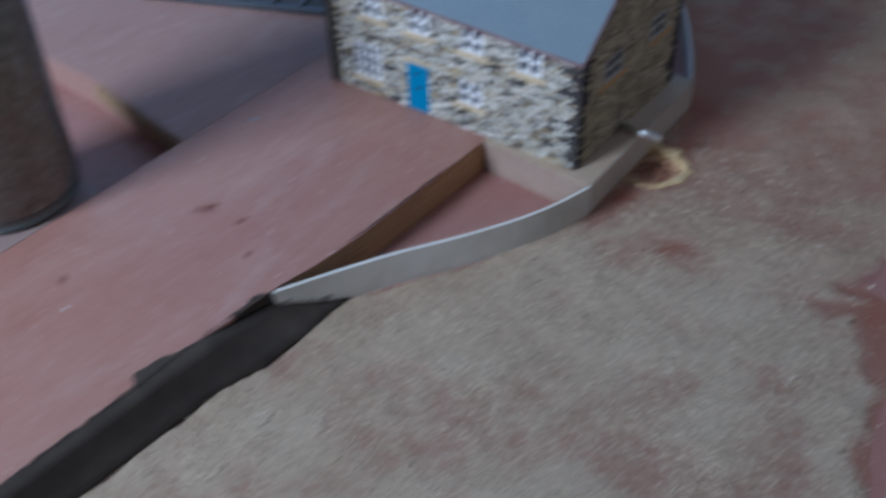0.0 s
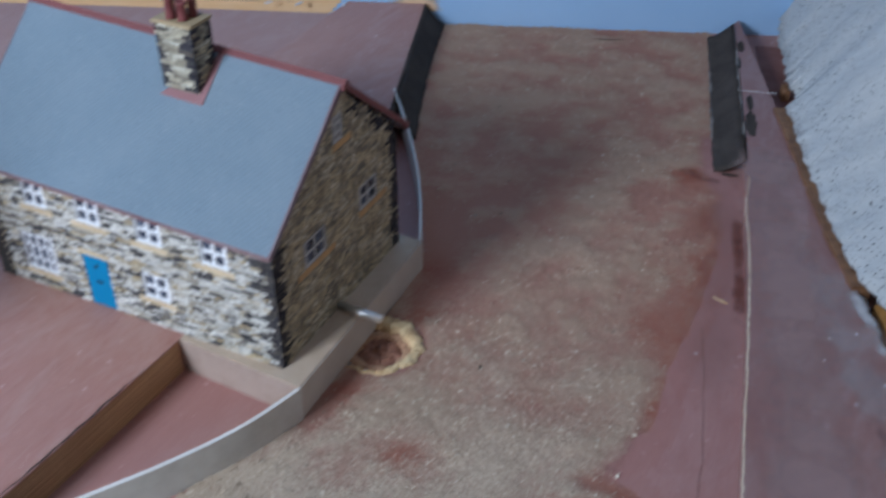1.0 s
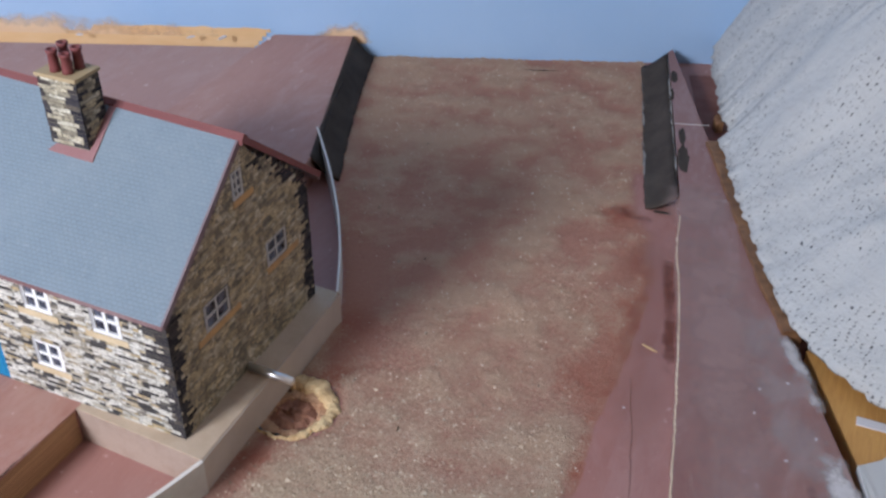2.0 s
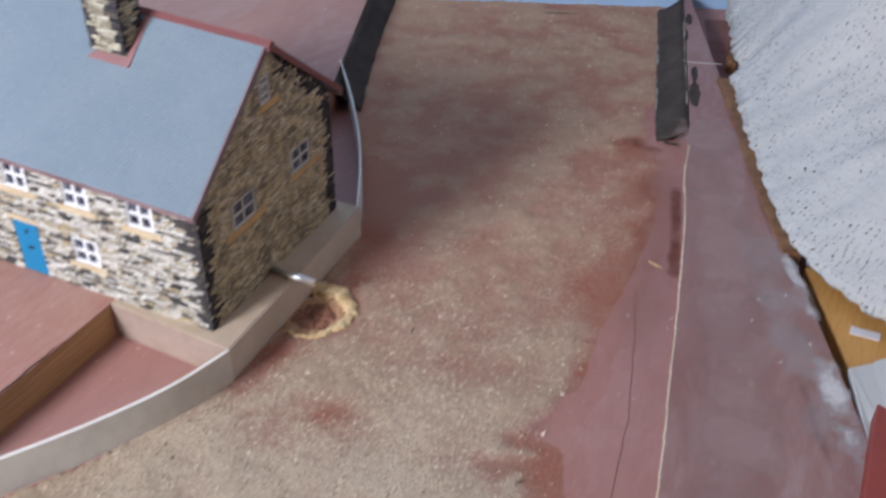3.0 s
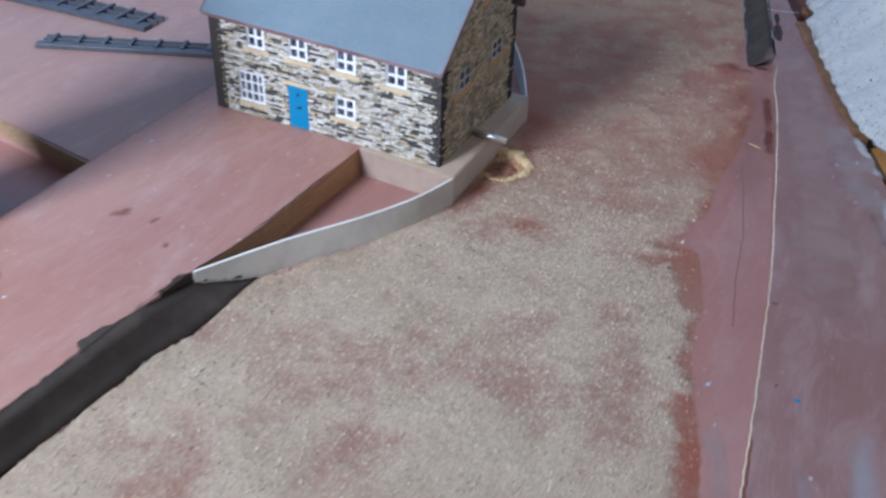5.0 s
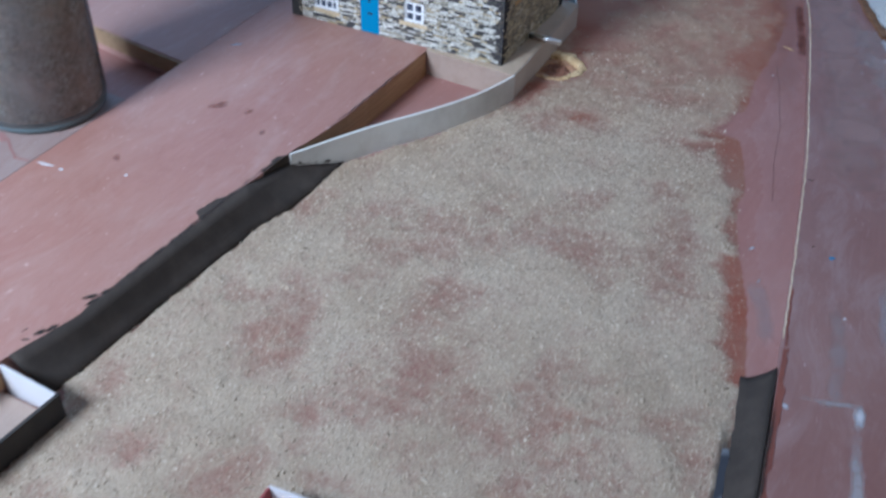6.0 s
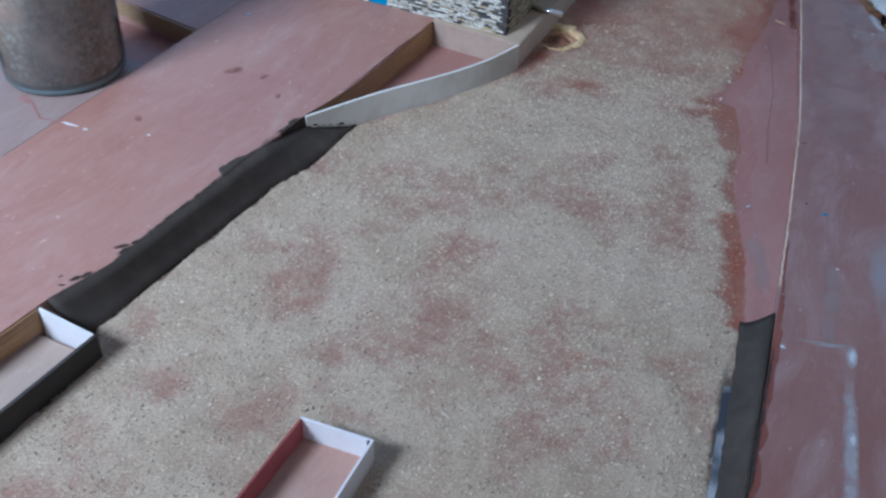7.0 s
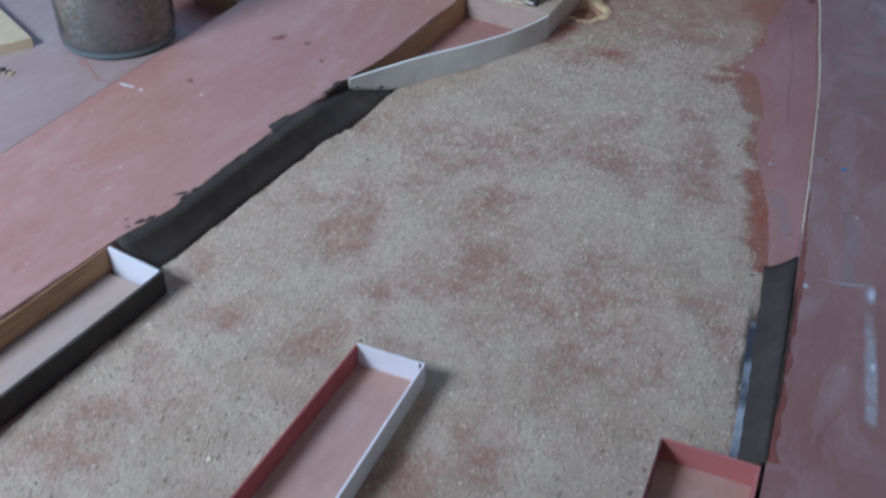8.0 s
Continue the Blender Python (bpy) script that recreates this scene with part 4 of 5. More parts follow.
box(bm, CX0 - 0.6, CX1 + 0.6, CY0 - 0.6, CY1 + 0.6, CT, CT + 1.4, 0.2)
part("cap", bm, CAPSTONE, chim, "ochre chimney cap")
for px, py, h in ((-65.0, 41.2, 8.2), (-59.5, 41.4, 7.4), (-64.5, 46.4, 9.0), (-58.8, 46.6, 8.2)):
    bm = bmesh.new()
    z = CT + 1.4
    turned(bm, [(0, z), (2.1, z), (1.9, z + 1.2), (1.7, z + h - 1.4), (2.05, z + h - 1.2), (2.05, z + h), (1.3, z + h), (1.2, z + h - 2.4), (0, z + h - 2.4)], px, py, 16)
    part("chimney_pot", bm, POTRED, chim, "maroon chimney pot", True)
bm = bmesh.new()
prism(bm, [(CX0 - 2.9, CY0 - 2.6), (CX1 + 2.9, CY0 - 2.6), (CX1 + 2.9, CY0), (CX0 - 2.9, CY0)], lambda x, y: slope(y) - 0.8, lambda x, y: slope(y) + 0.9)
for a, b in ((CX0 - 2.9, CX0), (CX1, CX1 + 2.9)):
    prism(bm, [(a, CY0), (b, CY0), (b, RY), (a, RY)], lambda x, y: slope(y) - 0.8, lambda x, y: slope(y) + 0.9)
part("flashing", bm, PALETRIM, chim, "maroon flashing strips")

# ---- house base and its curved retaining strips ----
bm = bmesh.new()
prism(bm, [(-48.5, -3.6), (11.2, -6.6), (9.6, 103.0), (-50.4, 105)], 0, TOP - 0.1)
base = thing("house_base", bm, FIBRE, "cream fibreboard plinth under the house corner", "plinth")
# Card strip added so the brighter side face stays paler than the front.
bm = bmesh.new()
strip(bm, [(11.25, -6.5), (9.65, 102.9)], -0.5, 0, TOP - 0.12)
part("side_strip", bm, CREAM, base, "cream card strip along the brighter side face")
bm = bmesh.new()
prism(bm, [(-48.4, -3.5), (11.1, -6.5), (9.5, 102.9), (-50.3, 104.9)], TOP - 0.09, TOP + 0.22, 0.1)
part("top_sheet", bm, TOPCARD, base, "beige card sheet on top")
bm = bmesh.new()
line = smooth_line([(10.9, -6.6), (2.5, -33), (-12.0, -61), (-35.5, -98), (-57.5, -139)], 8)
strip(bm, line, 1.5, 0, TOP)
foot_line = offset_line(line, 1.54)
wallf = thing("retaining_strip", bm, PALECARD, "curved cream card retaining wall from the plinth", "retaining wall", "retaining walls")
bm = bmesh.new()
strip(bm, offset_line(line, -0.05), 1.6, TOP + 0.004, TOP + 0.35)
part("top_edge", bm, CREAMEDGE, wallf, "white cut top edge")
rngw = random.Random(91)
for z_up, seed in ((1.3, 1.0), (2.9, 4.0)):
    bm = bmesh.new()
    run = [p for p in rough_line(foot_line, 0.8, 0.0, 1) if p[1] < -113]
    low = [9.0 * (-113 - y) / 26 for x, y in run]
    for k in range(len(run) - 1):
        if rngw.random() < (0.08 if z_up < 2 else 0.4):
            continue
        h = [max(0.1, z_up * (0.75 + 0.6 * nz(j * 0.8, 0, 5, seed))) for j in (k, k + 1)]
        b = 0.6 * z_up if z_up > 2 else -2.0
        q = [(run[k], low[k] + b), (run[k + 1], low[k + 1] + b), (run[k + 1], min(TOP - 0.5, low[k + 1] + h[1])), (run[k], min(TOP - 0.5, low[k] + h[0]))]
        f = [vert(bm, p[0], p[1], z) for p, z in q]
        g = [vert(bm, p[0] + 0.07, p[1] - 0.04, z) for p, z in q]
        bm.faces.new(g)
        for a in range(4):
            bm.faces.new((f[a], f[(a + 1) % 4], g[(a + 1) % 4], g[a]))
    part("paint_lap", bm, RAMPDARK, wallf, "ragged charcoal paint on the foot")
bm = bmesh.new()
line = smooth_line([(9.0, 103.5), (-6.5, 135), (-24.5, 166), (-47.5, 200), (-76, 238)], 8)
strip(bm, line, 1.1, 0, TOP)
wallb = thing("retaining_strip", bm, PALECARD, "curved cream card retaining wall behind the house", "retaining wall", "retaining walls")
bm = bmesh.new()
strip(bm, offset_line(line, 0.02), 1.12, TOP + 0.004, TOP + 0.3)
part("top_edge", bm, CREAMEDGE, wallb, "white cut top edge")
bm = bmesh.new()
rod(bm, (0.6, 42.6, TOP + 2.0), (21.4, 41.8, TOP + 1.9), 1.75, 20)
thing("metal_rod", bm, STEEL, "short bright metal rod lying on the plinth", "rod", smooth=True)

# ---- platform frames ----
def tray(name, a, b, c, d, height, mats, label, thick=1.0):
    """An open frame: end wall a-b, long walls a-d and b-c, and its floor."""
    t = thing(name, None, None, label, "tray", "platform frames")
    A, B, C, D = (Vector((*p, 0)) for p in (a, b, c, d))
    e = (B - A).normalized()
    l, r = (D - A).normalized(), (C - B).normalized()
    xy = lambda *ps: [(p.x, p.y) for p in ps]
    for nm, q, h, mt, lb in (
            ("end_wall", xy(A, B, B + r * thick, A + l * thick), height, mats[0], ""),
            ("long_wall", xy(A + l * thick, A + l * thick + e * thick, D + e * thick, D), height - 0.15, mats[1], ""),
            ("long_wall", xy(B + r * thick - e * thick, B + r * thick, C, C - e * thick), height - 0.15, mats[2], "")):
        bm = bmesh.new()
        prism(bm, q, 0.0, h, 0.12)
        part(nm, bm, mt, t, lb)
    bm = bmesh.new()
    prism(bm, xy(A + (l + e) * thick, B + (r - e) * thick, C - e * thick, D + e * thick), 0.0, 2.2)
    part("floor", bm, mats[3], t, "pink primed floor")
    return t


long_tray = tray("open_tray", (53.0, -316.4), (83.0, -313.6), (94, -560), (53.5, -560), 13.3, (WHITECARD, REDCARD, WHITECARD, TRAYPLY), "long open card tray with red and white walls")
tray("open_tray", (177.5, -305.4), (213.7, -301.6), (230, -560), (196, -560), 13.3, (PINKCARD, MAROONCARD, PINKCARD, TRAYPLY), "open card tray with pink end wall beside ramp")
bm = bmesh.new()
box(bm, 80.8, 81.9, -315.1, -314.6, 9.3, 13.2, 0.1)
part("notch", bm, DARKCARD, long_tray, "dark chipped corner")
boxtray = thing("open_tray", None, None, "dark-sided open tray with white end beside the raised board", "tray", "platform frames")
bm = bmesh.new()
prism(bm, [(-73.0, -318.6), (-45.2, -318.6), (-45.2, -319.8), (-73.0, -319.8)], 0, lambda x, y: 13.1 + 3.0 * (-43.6 - x) / 29.4, 0.15)
part("end_wall", bm, WHITECARD, boxtray, "white end wall")
bm = bmesh.new()
strip(bm, [(-43.6, -318.4), (-46, -360), (-50, -410), (-60, -580)], -1.6, 0, 13.2, 0.15)
part("long_wall", bm, DARKCARD, boxtray, "dark grey outer wall")
bm = bmesh.new()
prism(bm, [(-76.3, -322), (-45.6, -322), (-48, -360), (-52, -410), (-62, -580), (-91, -580)], 0, 2.6)
part("floor", bm, PALEFLOOR, boxtray, "pale beige-pink floor")

# ---- jar ----
JX, JY, JR = -202.8, -161.6, 33.6
jar = thing("glass_jar", None, None, "clear glass jar filled with brown ballast", "jar")
zb = TOP - 0.1
bm = bmesh.new()
turned(bm, [(JR - 0.6, zb + 4.4), (JR, zb + 7), (JR, zb + 138), (JR - 6, zb + 150), (JR - 8, zb + 154), (JR - 8, zb + 166), (JR - 9.4, zb + 166), (JR - 9.4, zb + 153)], JX, JY, 64)
glass = part("glass_body", bm, GLASS, jar, "clear dusty glass", True)
bm = bmesh.new()
turned(bm, [(0, zb + 1.0), (JR - 7, zb + 0.6), (JR - 4.5, zb), (JR - 1.8, zb + 0.9), (JR - 0.7, zb + 2.6), (JR - 0.5, zb + 4.4), (JR - 0.9, zb + 5.8), (JR - 2.4, zb + 6.2), (0, zb + 4.4)], JX, JY, 64)
part("glass_foot", bm, GLASSFOOT, jar, "thick greenish glass foot", True)
bm = bmesh.new()
R2 = JR - 2.2
turned(bm, [(0, zb + 4.5), (R2 - 3.0, zb + 4.7), (R2, zb + 6.4), (R2, zb + 128), (R2 - 5, zb + 130.5), (0, zb + 132)], JX, JY, 64)
part("filling", bm, BALLAST, jar, "brown granular ballast", True)

# pale block by the jar
bm = bmesh.new()
prism(bm, [(-236, -197.5), (-300, -170), (-312, -200), (-250, -226)], TOP, TOP + 6.5, 0.4)
thing("wood_block", bm, PALEBLOCK, "pale offcut of wood on the jar board", "wood offcut")


# ---- plastic fence strips ----
def fence(origin, ang, length, label, wide=1.0):
    t = thing("plastic_fence", None, None, label, "model fence", "fence strips")
    c, s = math.cos(radians(ang)), math.sin(radians(ang))
    pt = lambda u, v: (origin[0] + c * u - s * v, origin[1] + s * u + c * v)
    quad = lambda u0, u1, v0, v1: [pt(u0, v0), pt(u1, v0), pt(u1, v1), pt(u0, v1)]
    z = TOP - 0.2
    bm = bmesh.new()
    prism(bm, quad(0, length, 0, 6.0 * wide), z, z + 3.2, 0.4)
    part("beam", bm, PLASTIC, t)
    for v in (9.5 * wide, 14.5 * wide):
        bm = bmesh.new()
        prism(bm, quad(2, length, v, v + 1.3), z, z + 3.4, 0.2)
        part("rail", bm, PLASTIC, t)
    u = 8.0
    while u < length:
        bm = bmesh.new()
        prism(bm, quad(u, u + 2.6, 4, 16.5 * wide), z, z + 4.4, 0.3)
        part("post", bm, PLASTIC, t)
        u += 17.5
    return t


fence((-301, 6.5), 22.3, 175, "dark grey plastic fence strip lying by the house")
fence((-398, 55.5), 2.5, 141, "dark grey plastic fence strip lying behind another", 1.45)

# ---- sand on the bed ----
SAND_EDGE = [(-62, -640), (-46, -420), (-44, -322), (-56, -306), (-53, -264), (-50.5, -222), (-47, -178), (-42.5, -163), (-40.5, -140), (-40.5, -113), (-11, -66), (3, -31), (12, -6), (10, 103), (-6, 136), (-24, 167), (-45, 200), (-50, 213), (-73, 272), wall_point(5, 1), wall_point(196, 1), (69.5, 434), (114, 256), (122, 240), (129, 234)]
SAND_EDGE += [(131.5, 212), (134.5, 190), (135.5, 160), (136, 125), (135, 85), (138, 48), (135, 33), (132, 16), (142, 13.4), (150, -8), (155.5, -28), (157.5, -38), (156.8, -48), (160, -64), (164, -80), (171, -100), (179, -122), (184.5, -146), (189, -168), (197, -234), (205.5, -294), (213, -420), (235, -640)]
# bare patches, each a short stroke (from, to, half width)
BARE_NEAR = [(4, -137, 40, -136, 8), (46, -120, 55, -134, 7), (32, -148, 16, -178, 9), (17, -180, -1, -219, 8), (-4, -222, 9, -254, 9), (38, -268, 77, -251, 9), (79, -240, 56, -206, 11), (52, -200, 63, -181, 8), (67, -125, 90, -78, 8), (80, -121, 111, -121, 9), (137, -93, 139, -124, 9), (118, -58, 134, -74, 7), (117, -138, 120, -139, 6), (-42, -157, -38, -146, 5), (113, -219, 119, -206, 7), (130, -234, 146, -225, 10), (157, -234, 161, -255, 8), (168, -213, 175, -206, 6)]
BARE_END = [(133, -288, 140, -262, 8), (97, -247, 105, -248, 5), (27, -316, 36, -300, 8), (-14, -321, -9, -318, 6), (-43, -305, -41, -298, 7), (-36, -234, -28, -227, 6), (-23, -390, -13, -371, 9), (58, -301, 70, -300, 5), (185, -222, 191, -239, 5), (112, -324, 116, -340, 7), (143, -251, 150, -246, 6), (94, -364, 97, -352, 8), (-30, -410, -18, -405, 9)]
BARE_FAR = [(37, -22, 56, -6, 8), (73, 56, 99, 78, 11), (127, 92, 130, 138, 8), (15, -4, 18, 24, 9), (44, 51, 70, 45, 8), (122, 186, 123, 218, 8), (86, 180, 94, 217, 9), (18, 104, -34, 207, 17), (5, 160, 38, 164, 15), (24, 174, 45, 245, 12), (-29, 218, -4, 209, 10), (10, 257, 29, 303, 9), (-53, 334, -41, 344, 6), (-12, 353, 5, 371, 5), (70, 284, 84, 284, 7), (52, 383, 78, 359, 7), (108, 242, 127, 239, 8), (114, 194, 118, 212, 7), (45, 83, 44, 63, 8)]
BARE_FAR += [(82, 41, 101, 40, 8), (122, 135, 125, 96, 8), (36, 283, 54, 315, 8), (12, 92, 22, 70, 9), (122, -8, 136, 6, 7), (137, 4, 146, -10, 6), (14, 20, 12, -4, 6)]
BARE_CLEAN = [(15, -6, 17, 25, 5), (108, 242, 127, 239, 6), (123, -8, 136, 6, 5), (137, 5, 147, -12, 4), (127, 92, 130, 138, 5), (124, 150, 127, 112, 5), (29, 86, 21, 108, 9), (16, 110, -12, 160, 8), (122, 190, 127, 226, 5)]
CLEAN = np.array(BARE_CLEAN, float)
STROKES = np.array(BARE_NEAR + BARE_END + BARE_FAR, float)
RUST_SPOTS = [(14, 100, 14), (24, 70, 10), (15, 14, 10), (112, 150, 12), (128, 205, 14), (124, 110, 13), (54, -10, 10), (100, 240, 16), (138, -228, 9), (4, -245, 8), (140, 2, 10)]
STEP = 2.2
xs, ys = np.arange(-112, 245, STEP), np.arange(-560, 450, STEP)


def edge_gap(x, y):
    """Millimetres from the right-hand and hole edges of the sand, negative outside."""
    best = 1e9
    for (ax, ay), (bx, by) in zip(SAND_EDGE, SAND_EDGE[1:]):
        dx, dy = bx - ax, by - ay
        u = min(1, max(0, ((x - ax) * dx + (y - ay) * dy) / (dx * dx + dy * dy)))
        best = min(best, math.hypot(x - ax - u * dx, y - ay - u * dy))
    return best if inside(x, y, SAND_EDGE) else -best


def near(strokes, x, y, spread):
    """1 on a stroke, falling to 0 round it."""
    ax, ay, dx, dy = strokes[:, 0], strokes[:, 1], strokes[:, 2] - strokes[:, 0], strokes[:, 3] - strokes[:, 1]
    u = np.clip(((x - ax) * dx + (y - ay) * dy) / (dx * dx + dy * dy), 0, 1)
    return float(np.exp(-((x - ax - u * dx) ** 2 + (y - ay - u * dy) ** 2) / (spread * strokes[:, 4]) ** 2).max())


def rust_width(y):
    """Breadth of the rusty rim along the far stretch of the sand's edge."""
    return max(3.0, min(17.0, 4.0 + 0.11 * (y - 45)))


def cover_at(x, y, gap):
    far = min(1.0, max(0.0, (y - 20) / 160))
    c = 0.9 - 0.2 * far + (0.26 + 0.2 * far) * nz(x, y, 44, 1.0) + (0.26 + 0.5 * far) * nz(x, y, 19, 4.0) + 0.16 * nz(x, y, 6, 24.0)
    px, py = x + 7 * nz(x, y, 20, 7.0), y + 7 * nz(x, y, 20, 17.0)
    c -= (0.46 + 0.25 * nz(x, y, 10, 31.0)) * near(STROKES, px, py, 1.75) + 0.6 * near(CLEAN, px, py, 1.4)
    right = x > 60 and y < 300
    if right:
        bare = -2.0 if y < -176 else 7.0 if y < -92 else 2.0 if y < -36 else 8.0 if y < 14 else 5.0
        if 30 < y < 205:
            bare = 0.4 * rust_width(y)
        c = min(c, (gap - bare + (6 if y < 30 else 4) * nz(x, y, 16, 2.0)) / (10.0 if y > 14 else 8.0) + 0.2)
    else:
        c = min(c, (gap + 6.0 + 7 * nz(x, y, 20, 2.0)) / 2.5 + 0.12)
    d = math.hypot(x - HOLE[0], y - HOLE[1]) - HOLE[2]
    return max(0.0, min(1.0, min(c, d / 8)))


grid, coords, cover, rusty, solid, fade = {}, [], [], [], [], []
for i, x in enumerate(xs):
    for j, y in enumerate(ys):
        gap = edge_gap(x, y)
        if gap < (-11.0 if x > 60 and y < 290 else -1.4) or math.hypot(x - HOLE[0], y - HOLE[1]) < HOLE[2] * 0.98:
            continue
        c = cover_at(x, y, gap)
        grid[i, j] = len(coords)
        coords.append((x * MM, y * MM, (max(0.03, min(0.25, 0.25 + 0.03 * gap)) + 0.9 * c + 0.35 * c * nz(x, y, 7, 9.0) + 0.7 * c * nz(x, y, 20, 12.0)) * MM))
        cover.append(c)
        rim = x > 60 and y < 290
        soft_edge = 0.75 if y > 178 else 0.12 if y > 44 else 0.6 if y > 24 else max(0.0, (y - 14) / 16)
        solid.append(max(0.0, min(1.0, 0.5 + (gap + 1.0 - 4.5 * soft_edge + (0.6 + 5.0 * soft_edge) * nz(x, y, 14, 5.0)) / (2.4 + 12 * soft_edge))) if rim else 1.0)
        spotty = max([0.0] + [0.8 * math.exp(-((x - a) ** 2 + (y - b) ** 2) / r ** 2) for a, b, r in RUST_SPOTS])
        fade.append(max(0.0, min(1.0, (9 - gap) / 6)) * (max(0.0, min(1.0, (y - 12) / 10, (48 - y) / 10)) if y < 110 else max(0.0, min(1.0, (y - 195) / 15))) if rim else 0.0)
        band = (0.9 if y < -92 else 0.3 if y < -34 else 0.55) if -178 < y < 20 else 0.0
        if 42 < y < 195:
            band = 0.7 * min(1.0, (y - 42) / 12, (195 - y) / 15) * max(0.0, min(1.0, 0.75 + 1.3 * nz(x, y, 11, 41.0)))
            spotty = max(spotty, band * max(0.0, min(1.0, 1.5 - gap / rust_width(y)))) if x > 95 else spotty
            band = 0.0
        rusty.append(max(spotty, band * max(0.0, min(1.0, (13 - gap) / 8))) if x > 110 else spotty)
        rusty[-1] *= 1 - fade[-1]
faces = [(grid[i, j], grid[i + 1, j], grid[i + 1, j + 1], grid[i, j + 1]) for i, j in grid if (i + 1, j) in grid and (i, j + 1) in grid and (i + 1, j + 1) in grid]
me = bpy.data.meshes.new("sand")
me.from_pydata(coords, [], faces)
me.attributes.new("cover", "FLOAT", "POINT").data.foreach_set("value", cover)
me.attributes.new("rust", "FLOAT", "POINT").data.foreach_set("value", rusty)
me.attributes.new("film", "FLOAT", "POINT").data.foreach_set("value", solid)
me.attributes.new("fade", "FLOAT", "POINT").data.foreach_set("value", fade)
me.attributes.new("far_tint", "FLOAT", "POINT").data.foreach_set("value", [min(1.0, max(0.0, (c[1] / MM + 30) / 150)) for c in coords])
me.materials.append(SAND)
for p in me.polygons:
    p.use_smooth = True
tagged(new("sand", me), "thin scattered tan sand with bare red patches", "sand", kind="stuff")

# loose grains
rng = np.random.default_rng(5)
co = np.array(coords)
cv = np.array(cover)
weight = (cv + 0.06) * np.array(solid) * np.clip(1.0 - (co[:, 1] / MM + 40) / 150, 0.12, 1)
pick = rng.choice(len(co), 75000, p=weight / weight.sum())
spot = co[pick] + np.c_[rng.uniform(-STEP, STEP, (len(pick), 2)) * 0.6 * MM, np.full(len(pick), -0.05 * MM)]
size = rng.uniform(0.2, 0.54, len(pick)) * MM
size[rng.random(len(pick)) < 0.012] *= 1.9
tet = np.array([(1, 1, 1), (1, -1, -1), (-1, 1, -1), (-1, -1, 1)], float)
rot = rng.normal(size=(len(pick), 3, 3))
rot = np.linalg.qr(rot)[0]
pts = np.einsum("nij,kj->nki", rot, tet) * size[:, None, None] * rng.uniform(0.5, 1.2, (len(pick), 4, 1)) + spot[:, None, :]
pts = pts.reshape(-1, 3)
tri = (np.arange(len(pick))[:, None, None] * 4 + np.array([(0, 1, 2), (0, 3, 1), (0, 2, 3), (1, 3, 2)])[None]).reshape(-1, 3)
me = bpy.data.meshes.new("loose_grains")
me.from_pydata(pts.tolist(), [], tri.tolist())
me.materials.append(GRAINS)
tagged(new("loose_grains", me), "loose tan and brown ballast grains", "grains", kind="stuff")

# ---- plaster hillside ----
HILL = [(106, 520), (118, 425), (125, 394), (133, 366), (137, 349), (145, 333), (142, 318), (149, 296), (168, 240), (190, 184), (207, 154), (240, 124), (300, 86)]
hs = rough_line(smooth_line(HILL, 10), 2.5, 0.0, 21)
hl = rough_line(smooth_line(HILL, 10), 2.5, 1.5, 21)
bm = bmesh.new()
uvl = bm.loops.layers.uv.new()
cols, uvs = [], {}
run = 0.0
reach = [0.93 * x + 0.36 * y for x, y in hs]
jog = [v - sum(reach[max(0, k - 18):k + 19]) / len(reach[max(0, k - 18):k + 19]) for k, v in enumerate(reach)]
for k, (x, y) in enumerate(hl):
    if k:
        run += math.hypot(x - hl[k - 1][0], y - hl[k - 1][1])
    col = []
    for j in range(80):
        r = 5.0 * j
        w = math.exp(-r / 7)
        ox, oy = w * x + (1 - w) * hs[k][0] + r * 0.93, w * y + (1 - w) * hs[k][1] + r * 0.36
        rise = r + max(-6.0, min(6.0, jog[k])) * (1 - math.exp(-r / 30))
        z = RTOP + 3 + rise * (0.72 + 0.9 * min(1, max(0, (hs[k][1] - 210) / 190))) + (9 * nz(ox, oy, 90, 2) + 2.4 * nz(ox, oy, 22, 6)) * min(1, r / 30) + 0.8 * nz(ox, oy, 9, 8) + 0.45 * nz(ox, oy, 4.5, 5)
        v = vert(bm, ox, oy, z)
        uvs[v] = (run * MM, r * 1.18 * MM)
        col.append(v)
    cols.append(col)
for a, b in zip(cols, cols[1:]):
    for k in range(79):
        f = bm.faces.new((a[k], a[k + 1], b[k + 1], b[k]))
        for lp in f.loops:
            lp[uvl].uv = uvs[lp.vert]
me = mesh_of("plaster_hill", bm, PLASTER, True)
hill = tagged(new("plaster_hill", me), "rough white plaster-bandage hillside with open weave", "hillside")
sol = hill.modifiers.new("thickness", "SOLIDIFY")
sol.thickness = 0.0028
sol.offset = 0

bm = bmesh.new()
prism(bm, [(102, 434), (121, 440), (132, 380), (152, 300), (143.5, 300)], 0.0, 0.6)
thing("gap_floor", bm, DARKRED, "brown stained gap beside the plaster", "floor strip", kind="structure")

bm = bmesh.new()
prism(bm, rough_line([(130.5, 364), (136, 366), (138, 359), (133, 357), (130.5, 364)], 1.5, 0.5, 81)[:-1], 0.6, lambda x, y: 8 + 3 * nz(x, y, 6, 4), 0.3)
thing("foam_scrap", bm, FORMER, "torn orange foam scrap in the gap", "foam scrap")

